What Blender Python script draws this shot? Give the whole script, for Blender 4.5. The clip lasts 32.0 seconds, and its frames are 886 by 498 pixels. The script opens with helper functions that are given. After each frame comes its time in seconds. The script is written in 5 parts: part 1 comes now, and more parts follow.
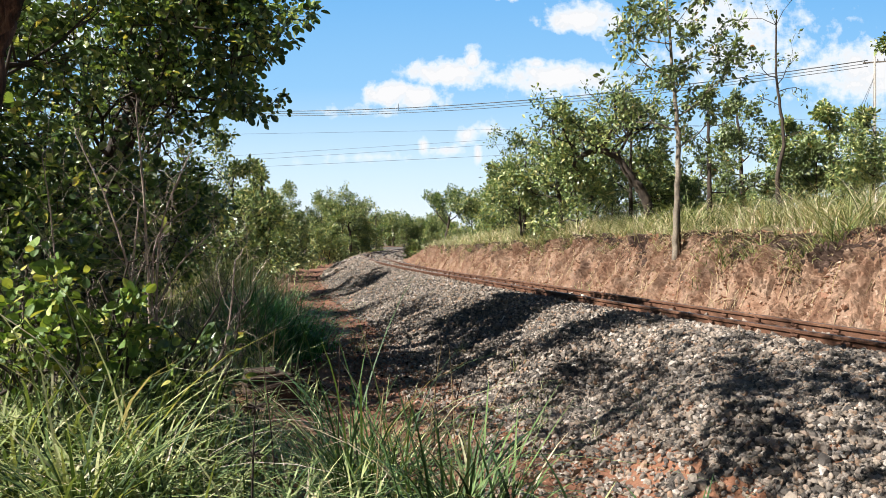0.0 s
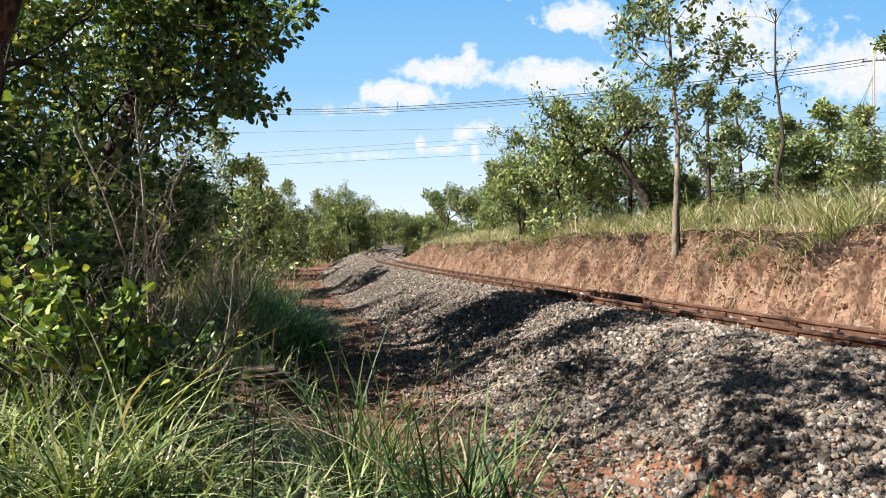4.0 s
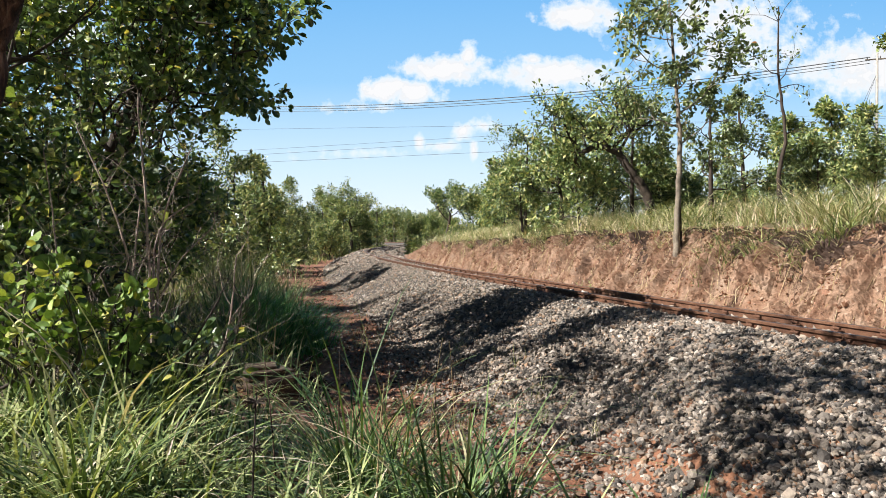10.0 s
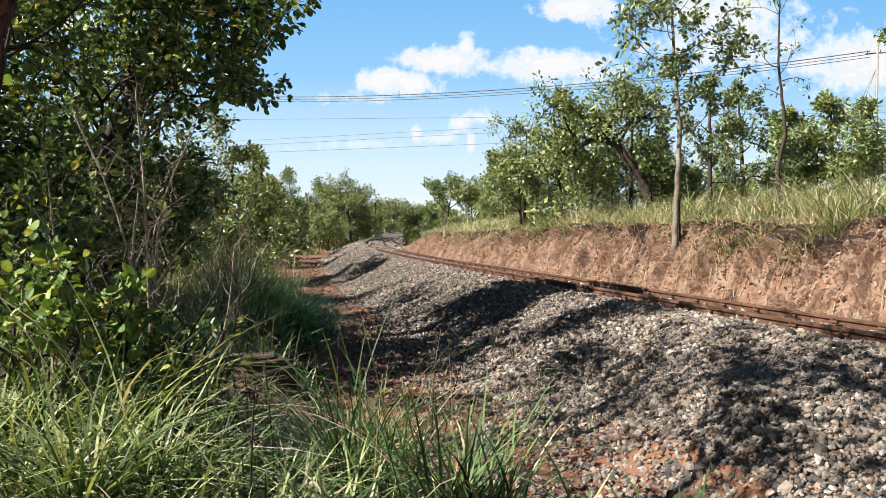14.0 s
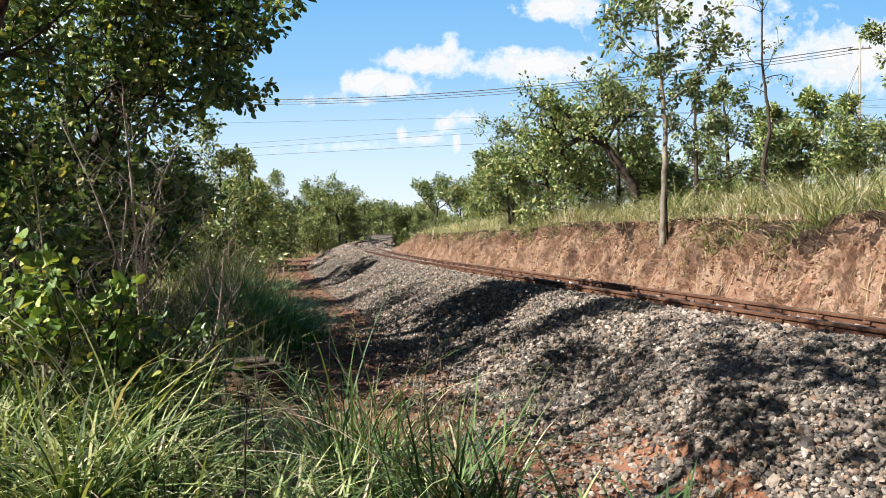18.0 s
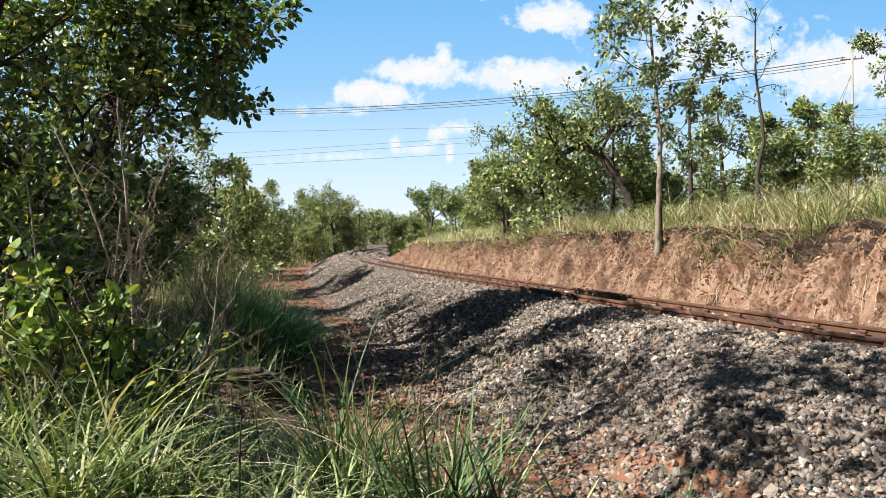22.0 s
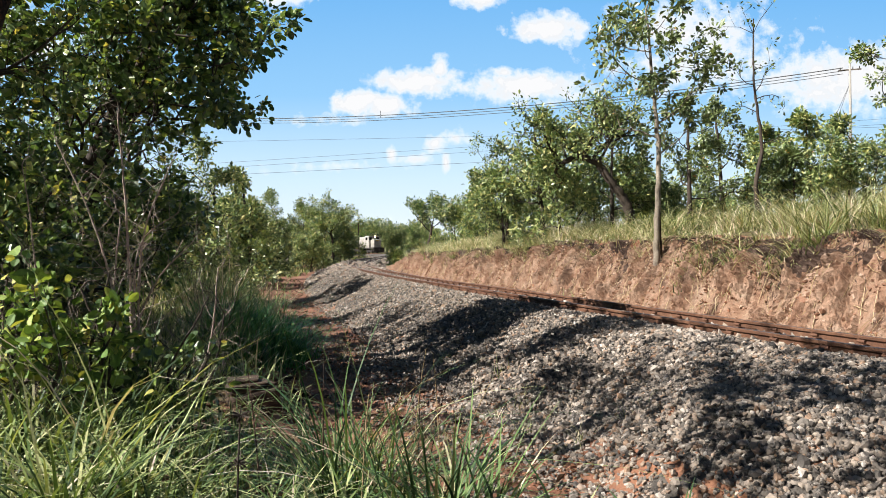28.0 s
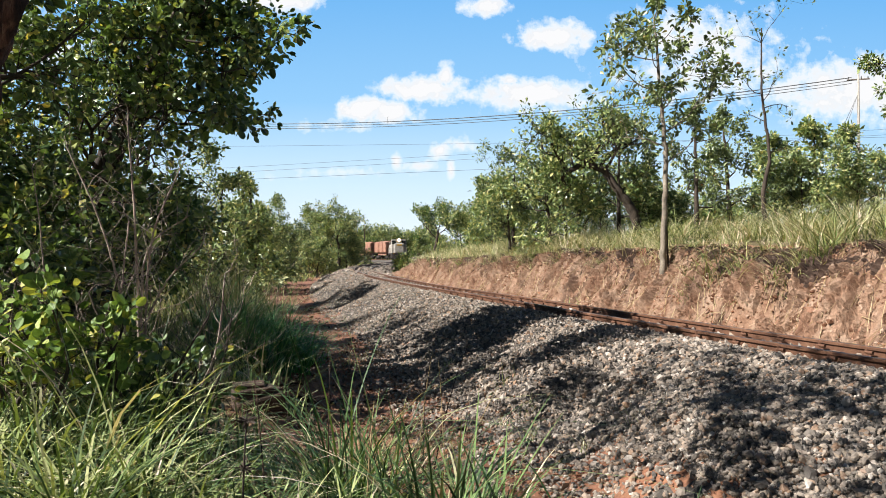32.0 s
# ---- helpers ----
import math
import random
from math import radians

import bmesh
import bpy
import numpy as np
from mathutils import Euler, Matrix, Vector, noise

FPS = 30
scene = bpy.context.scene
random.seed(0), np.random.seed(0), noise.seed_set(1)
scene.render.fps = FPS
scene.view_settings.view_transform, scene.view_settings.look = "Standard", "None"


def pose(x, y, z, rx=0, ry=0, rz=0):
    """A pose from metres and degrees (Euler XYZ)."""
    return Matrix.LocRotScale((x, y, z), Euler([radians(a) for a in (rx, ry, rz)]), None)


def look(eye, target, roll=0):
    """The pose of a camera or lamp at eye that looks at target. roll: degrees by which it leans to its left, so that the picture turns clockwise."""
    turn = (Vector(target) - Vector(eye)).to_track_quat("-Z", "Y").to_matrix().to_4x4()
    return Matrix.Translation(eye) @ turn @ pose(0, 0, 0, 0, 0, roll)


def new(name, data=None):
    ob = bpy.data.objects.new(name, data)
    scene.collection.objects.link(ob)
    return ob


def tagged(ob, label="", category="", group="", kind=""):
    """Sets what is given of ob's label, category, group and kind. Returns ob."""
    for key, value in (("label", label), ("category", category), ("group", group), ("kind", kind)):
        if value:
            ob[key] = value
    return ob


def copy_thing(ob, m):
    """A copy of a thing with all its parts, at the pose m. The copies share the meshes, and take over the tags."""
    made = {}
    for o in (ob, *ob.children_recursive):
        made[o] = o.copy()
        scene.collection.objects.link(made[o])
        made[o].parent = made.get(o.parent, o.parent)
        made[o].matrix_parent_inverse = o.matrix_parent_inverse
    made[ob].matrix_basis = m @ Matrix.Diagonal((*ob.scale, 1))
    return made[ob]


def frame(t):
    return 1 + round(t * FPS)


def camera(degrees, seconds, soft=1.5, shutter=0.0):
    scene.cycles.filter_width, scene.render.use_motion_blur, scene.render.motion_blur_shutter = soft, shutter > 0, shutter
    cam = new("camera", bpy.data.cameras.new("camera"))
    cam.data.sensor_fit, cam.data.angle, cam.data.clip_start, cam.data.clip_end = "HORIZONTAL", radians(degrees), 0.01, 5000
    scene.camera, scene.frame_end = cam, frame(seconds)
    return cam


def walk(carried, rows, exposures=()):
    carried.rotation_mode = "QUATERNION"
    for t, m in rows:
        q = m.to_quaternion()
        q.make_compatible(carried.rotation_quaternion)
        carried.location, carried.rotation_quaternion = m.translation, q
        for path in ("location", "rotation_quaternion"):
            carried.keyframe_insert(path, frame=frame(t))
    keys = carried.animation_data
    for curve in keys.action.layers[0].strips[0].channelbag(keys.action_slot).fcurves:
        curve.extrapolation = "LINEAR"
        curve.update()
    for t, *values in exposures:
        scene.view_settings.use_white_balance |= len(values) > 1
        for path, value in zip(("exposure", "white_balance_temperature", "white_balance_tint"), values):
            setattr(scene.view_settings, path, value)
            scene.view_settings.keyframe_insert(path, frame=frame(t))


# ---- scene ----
cam = camera(62, 32.0, 0.6)
# seconds, eye x y z, then heading to the right, tilt up and roll in degrees
PATH = [
    (0, 0.001, 0.003, 1.699, 0.299, -0.530, -0.310),
    (0.5, -0.001, 0.003, 1.697, 0.393, -0.455, -0.295),
    (1, -0.000, 0.003, 1.699, 0.488, -0.464, -0.299),
    (1.5, 0.000, -0.000, 1.700, 0.530, -0.334, -0.276),
    (2, 0.003, -0.004, 1.701, 0.568, -0.199, -0.370),
    (2.5, 0.005, -0.002, 1.699, 0.590, -0.329, -0.453),
    (3, 0.002, 0.007, 1.701, 0.415, -0.480, -0.491),
    (3.5, 0.000, 0.007, 1.699, 0.408, -0.585, -0.447),
    (5.5, -0.007, 0.006, 1.699, 0.152, -0.687, 0.122),
    (6, -0.004, 0.004, 1.697, 0.083, -0.623, 0.052),
    (6.5, -0.001, 0.006, 1.699, 0.203, -0.751, 0.023),
    (7, 0.001, 0.000, 1.699, 0.100, -0.708, 0.079),
    (7.5, -0.002, -0.001, 1.701, 0.059, -0.564, -0.003),
    (8, -0.000, -0.003, 1.699, -0.015, -0.520, 0.074),
    (8.5, 0.001, -0.001, 1.699, 0.168, -0.749, 0.019),
    (9, 0.000, 0.000, 1.700, 0.000, -0.834, 0.000),
    (9.5, -0.000, -0.001, 1.697, 0.058, -0.771, -0.025),
    (10, 0.003, -0.003, 1.697, 0.217, -0.839, -0.142),
    (10.5, 0.002, 0.003, 1.697, 0.196, -0.982, -0.129),
    (11, 0.000, 0.003, 1.698, 0.162, -0.840, 0.098),
    (11.5, -0.001, 0.003, 1.697, 0.206, -0.984, 0.168),
    (12, -0.001, 0.007, 1.699, 0.226, -1.051, 0.108),
    (12.5, 0.000, 0.007, 1.698, 0.208, -1.111, 0.150),
    (13, 0.003, 0.004, 1.696, 0.250, -1.094, 0.071),
    (13.5, 0.004, 0.006, 1.696, 0.267, -1.275, 0.125),
    (14, -0.002, 0.006, 1.695, 0.349, -1.488, 0.207),
    (14.5, -0.004, 0.008, 1.697, 0.463, -1.500, 0.354),
    (16.5, -0.007, -0.004, 1.708, 0.209, -1.775, 0.038),
    (17, 0.000, -0.015, 1.707, 0.305, -1.103, -0.408),
    (17.5, -0.007, -0.023, 1.710, -0.158, -1.039, -0.403),
    (18, 0.000, -0.028, 1.703, 1.177, -1.444, -0.661),
    (18.5, -0.007, -0.015, 1.702, 1.334, -1.324, -0.584),
    (19, -0.001, -0.020, 1.702, 1.184, -1.200, -0.593),
    (19.5, 0.002, -0.020, 1.698, 1.195, -1.208, -0.951),
    (20, -0.000, -0.014, 1.698, 1.407, -1.399, -0.770),
    (20.5, -0.000, -0.014, 1.700, 1.316, -1.399, -0.703),
    (21, -0.004, -0.014, 1.703, 1.367, -0.991, -0.779),
    (21.5, 0.000, -0.014, 1.697, 1.433, -0.965, -0.729),
    (22, -0.004, -0.013, 1.701, 1.559, -0.717, -0.726),
    (22.5, -0.002, -0.013, 1.696, 1.534, -0.666, -0.834),
    (23, 0.000, -0.016, 1.701, 1.428, -0.592, -0.806),
    (23.5, -0.003, -0.018, 1.702, 1.465, -0.486, -0.886),
    (24, -0.004, -0.017, 1.701, 1.448, -0.395, -0.825),
    (24.5, -0.004, -0.017, 1.703, 1.468, -0.399, -0.800),
    (25, -0.002, -0.020, 1.700, 1.558, -0.342, -0.847),
    (25.5, -0.006, -0.018, 1.701, 1.657, -0.262, -0.805),
    (27.5, -0.002, -0.018, 1.703, 1.699, 0.051, -0.526),
    (28, -0.004, -0.021, 1.700, 1.643, -0.008, -0.610),
    (28.5, -0.000, -0.021, 1.702, 1.708, 0.027, -0.526),
    (29, -0.006, -0.020, 1.700, 1.530, 0.040, -0.489),
    (29.5, -0.007, -0.020, 1.699, 1.430, 0.229, -0.435),
    (30, -0.008, -0.023, 1.702, 1.490, 0.255, -0.302),
    (30.5, -0.008, -0.022, 1.703, 1.475, 0.145, -0.206),
    (31, -0.003, -0.026, 1.700, 1.479, 0.187, -0.192),
    (31.5, -0.008, -0.022, 1.703, 1.456, 0.447, -0.143),
    (32, -0.009, -0.027, 1.704, 1.189, 0.498, -0.105),
]
walk(cam, [(t, pose(x, y, z, 90 + tilt, 0, -turn) @ pose(0, 0, 0, 0, 0, roll)) for t, x, y, z, turn, tilt, roll in PATH])

# ---- world, sun ----
SUN_ELEVATION, SUN_AZIMUTH = radians(40), radians(-108)
world = bpy.data.worlds.new("sky")
scene.world = world
world.use_nodes = True
wn = world.node_tree.nodes
sky = wn.new("ShaderNodeTexSky")
sky.sky_type, sky.sun_disc = "NISHITA", False
sky.sun_elevation, sky.sun_rotation = SUN_ELEVATION, SUN_AZIMUTH
sky.air_density, sky.dust_density, sky.ozone_density = 1.0, 0.25, 2.5
wn["Background"].inputs["Strength"].default_value = 0.019
world.node_tree.links.new(sky.outputs["Color"], wn["Background"].inputs["Color"])
sun = new("sun", bpy.data.lights.new("sun", "SUN"))
sun.data.energy, sun.data.angle, sun.data.color = 5.0, radians(0.5), (1.0, 0.95, 0.88)
sun_from = Vector((math.sin(SUN_AZIMUTH) * math.cos(SUN_ELEVATION), math.cos(SUN_AZIMUTH) * math.cos(SUN_ELEVATION), math.sin(SUN_ELEVATION)))
sun.matrix_world = look(sun_from * 50, (0, 0, 0))
scene.view_settings.exposure = 1.07

rng = np.random.default_rng(7)


# ---- materials ----
def material(name):
    m = bpy.data.materials.new(name)
    m.use_nodes = True
    return m, m.node_tree.nodes, m.node_tree.links


def ramp(nodes, links, source, stops):
    r = nodes.new("ShaderNodeValToRGB")
    links.new(source, r.inputs["Fac"])
    while len(r.color_ramp.elements) < len(stops):
        r.color_ramp.elements.new(0.5)
    for e, (p, c) in zip(r.color_ramp.elements, stops):
        e.position, e.color = p, (*c, 1)
    return r.outputs["Color"]


def noise_tex(nodes, links, scale, detail=6, rough=0.6, coord="Object", stretch=None):
    tc = nodes.new("ShaderNodeTexCoord")
    n = nodes.new("ShaderNodeTexNoise")
    n.inputs["Scale"].default_value, n.inputs["Detail"].default_value, n.inputs["Roughness"].default_value = scale, detail, rough
    if stretch:
        mp = nodes.new("ShaderNodeMapping")
        mp.inputs["Scale"].default_value = stretch
        links.new(tc.outputs[coord], mp.inputs["Vector"])
        links.new(mp.outputs["Vector"], n.inputs["Vector"])
    else:
        links.new(tc.outputs[coord], n.inputs["Vector"])
    return n.outputs["Fac"]


def blend(nodes, links, a, b, fac, mode="MIX"):
    m = nodes.new("ShaderNodeMix")
    m.data_type, m.blend_type = "RGBA", mode
    for socket, value in ((m.inputs[6], a), (m.inputs[7], b), (m.inputs[0], fac)):
        if isinstance(value, bpy.types.NodeSocket):
            links.new(value, socket)
        else:
            socket.default_value = value if isinstance(value, float) else (*value, 1)
    return m.outputs[2]


def bump(nodes, links, height, strength, distance, shader):
    b = nodes.new("ShaderNodeBump")
    b.inputs["Strength"].default_value, b.inputs["Distance"].default_value = strength, distance
    links.new(height, b.inputs["Height"])
    links.new(b.outputs["Normal"], shader.inputs["Normal"])


def surface(name, stops, scale=5.0, rough=0.9, fine=40.0, depth=0.01, metal=0.0, stretch=None, second=None):
    """Noise-coloured surface: broad colour ramp, fine grain darkening and a bump."""
    m, nodes, links = material(name)
    s = nodes["Principled BSDF"]
    col = ramp(nodes, links, noise_tex(nodes, links, scale, stretch=stretch), stops)
    grain = noise_tex(nodes, links, fine, 4, 0.7, stretch=stretch)
    g = ramp(nodes, links, grain, [(0.3, (0.62, 0.6, 0.58)), (0.65, (1.12, 1.1, 1.08))])
    col = blend(nodes, links, col, g, 1.0, "MULTIPLY")
    if second:
        patch = ramp(nodes, links, noise_tex(nodes, links, second[1], 5, 0.55), [(second[2], (0, 0, 0)), (second[3], (1, 1, 1))])
        col = blend(nodes, links, col, second[0], patch)
    links.new(col, s.inputs["Base Color"])
    s.inputs["Roughness"].default_value, s.inputs["Metallic"].default_value = rough, metal
    bump(nodes, links, grain, 0.6, depth, s)
    return m


def island(name, stops, rough=0.85, translucent=0.0, gloss=0.3, fine=60.0):
    """Pieces coloured each by its own random number; translucent for leaves and blades."""
    m, nodes, links = material(name)
    s = nodes["Principled BSDF"]
    geo = nodes.new("ShaderNodeNewGeometry")
    col = ramp(nodes, links, geo.outputs["Random Per Island"], stops)
    grain = noise_tex(nodes, links, fine, 3)
    g = ramp(nodes, links, grain, [(0.3, (0.75, 0.75, 0.75)), (0.7, (1.15, 1.15, 1.15))])
    col = blend(nodes, links, col, g, 1.0, "MULTIPLY")
    links.new(col, s.inputs["Base Color"])
    s.inputs["Roughness"].default_value = rough
    s.inputs["Specular IOR Level"].default_value = gloss
    if translucent:
        tr = nodes.new("ShaderNodeBsdfTranslucent")
        warm = blend(nodes, links, col, (1.25, 1.2, 0.45), 1.0, "MULTIPLY")
        links.new(warm, tr.inputs["Color"])
        mix = nodes.new("ShaderNodeMixShader")
        mix.inputs[0].default_value = translucent
        links.new(s.outputs[0], mix.inputs[1])
        links.new(tr.outputs[0], mix.inputs[2])
        links.new(mix.outputs[0], nodes["Material Output"].inputs["Surface"])
    return m


LEAF_DARK = island("leaf_dark", [(0, (0.0311, 0.062, 0.0248)), (0.45, (0.0963, 0.164, 0.0577)), (0.78, (0.213, 0.304, 0.103)), (0.95, (0.426, 0.469, 0.165)), (1, (0.652, 0.524, 0.165))], 0.32, 0.32, 0.9)
LEAF_MID = island("leaf_mid", [(0, (0.0552, 0.0881, 0.0335)), (0.45, (0.157, 0.235, 0.0796)), (0.85, (0.377, 0.426, 0.157)), (1, (0.629, 0.561, 0.231))], 0.36, 0.16, 0.7)
LEAF_GREY = island("leaf_grey", [(0, (0.063, 0.0945, 0.0391)), (0.5, (0.158, 0.21, 0.0862)), (0.9, (0.294, 0.357, 0.149)), (0.985, (0.378, 0.41, 0.172)), (1, (0.578, 0.263, 0.092))], 0.38, 0.18, 0.7)
LEAF_LIME = island("leaf_lime", [(0, (0.0543, 0.103, 0.0313)), (0.4, (0.145, 0.241, 0.0628)), (0.8, (0.326, 0.425, 0.112)), (1, (0.531, 0.483, 0.135))], 0.5, 0.28, 0.35)
BLADE_GREEN = island("blade_green", [(0, (0.0237, 0.0467, 0.0203)), (0.35, (0.101, 0.162, 0.0528)), (0.65, (0.308, 0.378, 0.143)), (0.9, (0.546, 0.557, 0.284)), (1, (0.665, 0.534, 0.487))], 0.55, 0.22, 0.3)
BLADE_DEEP = island("blade_deep", [(0, (0.0218, 0.0858, 0.0274)), (0.6, (0.0624, 0.222, 0.0549)), (1, (0.187, 0.4, 0.118))], 0.55, 0.2, 0.3)
BLADE_RICH = island("blade_rich", [(0, (0.0215, 0.0467, 0.0202)), (0.45, (0.0786, 0.149, 0.0493)), (0.8, (0.2, 0.298, 0.108)), (0.93, (0.429, 0.467, 0.224)), (1, (0.643, 0.492, 0.403))], 0.55, 0.2, 0.3)
BLADE_PALE = island("blade_pale", [(0, (0.144, 0.173, 0.0694)), (0.45, (0.361, 0.393, 0.184)), (0.75, (0.636, 0.592, 0.384)), (1, (0.925, 0.743, 0.674))], 0.6, 0.2, 0.3)
BLADE_DRY = island("blade_dry", [(0, (0.225, 0.153, 0.081)), (0.6, (0.378, 0.288, 0.162)), (1, (0.495, 0.405, 0.27))], 0.8, 0.15, 0.2)
DEAD_LEAF = island("dead_leaf", [(0, (0.03, 0.02, 0.014)), (0.5, (0.1, 0.062, 0.04)), (0.85, (0.22, 0.15, 0.1)), (1, (0.36, 0.28, 0.2))], 0.85, 0.05, 0.2)
STONE = island("stone", [(0, (0.07, 0.064, 0.06)), (0.2, (0.16, 0.14, 0.122)), (0.45, (0.25, 0.212, 0.178)), (0.7, (0.345, 0.285, 0.228)), (0.8, (0.27, 0.17, 0.11)), (0.88, (0.36, 0.31, 0.265)), (1, (0.5, 0.45, 0.4))], 0.9, 0, 0.25, 45.0)
CLOD = island("clod", [(0, (0.195, 0.09, 0.0525)), (0.5, (0.315, 0.158, 0.0975)), (1, (0.413, 0.247, 0.173))], 0.95, 0, 0.1)
CUTLUMP = island("cut_lump", [(0, (0.127, 0.0627, 0.037)), (0.4, (0.266, 0.154, 0.104)), (0.8, (0.368, 0.252, 0.185)), (1, (0.418, 0.322, 0.251))], 0.97, 0, 0.05, 30.0)
BARK = surface("bark_grey", [(0.3, (0.117, 0.0975, 0.078)), (0.55, (0.263, 0.224, 0.176)), (0.75, (0.41, 0.37, 0.302))], 9, 0.9, 60, 0.012, stretch=(0.850, 0.850, 0.455))
BARK_DARK = surface("bark_dark", [(0.3, (0.027, 0.021, 0.018)), (0.6, (0.072, 0.054, 0.042)), (0.8, (0.120, 0.096, 0.078))], 8, 0.95, 50, 0.02, stretch=(0.600, 0.600, 0.240))
BARK_RED = surface("bark_red", [(0.4, (0.012, 0.007, 0.005)), (0.48, (0.05, 0.026, 0.017)), (0.56, (0.12, 0.07, 0.048)), (0.66, (0.24, 0.16, 0.115))], 26, 0.95, 80, 0.05, stretch=(1, 1, 0.22))
TWIG = surface("twig", [(0.3, (0.204, 0.153, 0.128)), (0.7, (0.485, 0.408, 0.357))], 20, 0.9, 90, 0.004)
SOIL = surface("red_soil", [(0.25, (0.15, 0.0556, 0.0281)), (0.5, (0.222, 0.102, 0.059)), (0.75, (0.312, 0.158, 0.0924))], 1.6, 0.97, 30, 0.02, second=((0.0942, 0.0695, 0.0281), 0.35, 0.62, 0.75))
CUT = surface("cut_earth", [(0.25, (0.127, 0.0607, 0.035)), (0.42, (0.235, 0.135, 0.0865)), (0.6, (0.317, 0.212, 0.149)), (0.8, (0.368, 0.279, 0.213))], 3.2, 0.97, 18, 0.09, second=((0.0977, 0.0535, 0.035), 1.6, 0.56, 0.7))
TOPSOIL = surface("topsoil", [(0.3, (0.042, 0.0252, 0.0196)), (0.55, (0.0875, 0.0546, 0.0406)), (0.8, (0.161, 0.105, 0.077))], 4, 0.97, 25, 0.03)
GRAVEL = surface("gravel_bed", [(0.3, (0.054, 0.0486, 0.0444)), (0.55, (0.0972, 0.0864, 0.0756)), (0.8, (0.135, 0.113, 0.0948))], 14, 0.95, 60, 0.03)
RUST = surface("rusty_steel", [(0.3, (0.072, 0.0324, 0.0202)), (0.55, (0.158, 0.0756, 0.0432)), (0.8, (0.259, 0.144, 0.09))], 6, 0.75, 60, 0.003, 0.25)
RAIL_TOP = surface("worn_rail_head", [(0.3, (0.115, 0.072, 0.054)), (0.7, (0.245, 0.18, 0.144))], 5, 0.5, 60, 0.002, 0.6)
OLD_WOOD = surface("old_wood", [(0.3, (0.084, 0.07, 0.0595)), (0.7, (0.231, 0.203, 0.175))], 6, 0.95, 45, 0.01, stretch=(1, 6, 6))
CONCRETE = surface("pole_concrete", [(0.3, (0.3, 0.285, 0.262)), (0.7, (0.435, 0.42, 0.39))], 3, 0.9, 40, 0.003)
WIRE = surface("cable", [(0.3, (0.08, 0.088, 0.096)), (0.7, (0.16, 0.168, 0.176))], 3, 0.6, 40, 0.001, 0.4)
GREY_PAINT = surface("loco_grey_paint", [(0.3, (0.243, 0.234, 0.213)), (0.55, (0.425, 0.414, 0.385)), (0.75, (0.587, 0.567, 0.527))], 1.4, 0.6, 12, 0.002, second=((0.254, 0.193, 0.151), 1.2, 0.66, 0.78))
BLACK_STEEL = surface("dark_steel", [(0.3, (0.025, 0.023, 0.022)), (0.7, (0.08, 0.07, 0.065))], 3, 0.7, 20, 0.003, 0.3)
ORANGE_PAINT = surface("wagon_orange_paint", [(0.3, (0.27, 0.128, 0.09)), (0.55, (0.39, 0.217, 0.158)), (0.8, (0.465, 0.315, 0.247))], 1.6, 0.75, 12, 0.003)
YELLOW_PAINT = surface("yellow_paint", [(0.3, (0.45, 0.27, 0.0225)), (0.7, (0.562, 0.36, 0.045))], 3, 0.6, 20, 0.001)
GLASS_DARK = surface("dark_window_glass", [(0.3, (0.012, 0.014, 0.016)), (0.7, (0.03, 0.033, 0.036))], 3, 0.08, 20, 0.0)
PLASTIC_BLUE = surface("blue_plastic", [(0.3, (0.0375, 0.09, 0.262)), (0.7, (0.09, 0.188, 0.375))], 12, 0.4, 40, 0.004)
PALE_PAPER = surface("pale_scrap", [(0.3, (0.45, 0.465, 0.488)), (0.7, (0.585, 0.6, 0.615))], 12, 0.6, 40, 0.003)
LAMP, _n, _l = material("headlight_glow")
_n["Principled BSDF"].inputs["Emission Color"].default_value = (1.0, 0.62, 0.26, 1)
_n["Principled BSDF"].inputs["Emission Strength"].default_value = 6.0


# ---- mesh helpers ----
def mesh_of(name, verts, faces, mat, smooth=False, slots=None):
    """A mesh from arrays: verts (n, 3) and faces (m, k), all faces of one corner count, or a list of such arrays."""
    groups = faces if isinstance(faces, list) else [faces]
    groups = [np.asarray(g, np.int32) for g in groups if len(g)]
    me = bpy.data.meshes.new(name)
    verts = np.asarray(verts, np.float32)
    me.vertices.add(len(verts))
    me.vertices.foreach_set("co", verts.ravel())
    loops = np.concatenate([g.ravel() for g in groups])
    sizes = np.concatenate([np.full(len(g), g.shape[1], np.int32) for g in groups])
    me.loops.add(len(loops))
    me.loops.foreach_set("vertex_index", loops)
    me.polygons.add(len(sizes))
    me.polygons.foreach_set("loop_start", np.concatenate([[0], np.cumsum(sizes)[:-1]]).astype(np.int32))
    me.polygons.foreach_set("loop_total", sizes)
    me.polygons.foreach_set("use_smooth", np.full(len(sizes), bool(smooth)))
    for m in (mat if isinstance(mat, (list, tuple)) else [mat]):
        me.materials.append(m)
    if slots is not None:
        me.polygons.foreach_set("material_index", np.asarray(slots, np.int32))
    me.update(calc_edges=True)
    return me


def piece(name, mesh, parent=None, label="", m=None):
    ob = new(name, mesh)
    if parent is not None:
        ob.parent = parent
    if m is not None:
        ob.matrix_basis = m
    return tagged(ob, label)


def part(name, bm, mat, parent, label="", smooth=False):
    me = bpy.data.meshes.new(name)
    bm.to_mesh(me)
    bm.free()
    me.materials.append(mat)
    if smooth:
        for p in me.polygons:
            p.use_smooth = True
    return piece(name, me, parent, label)


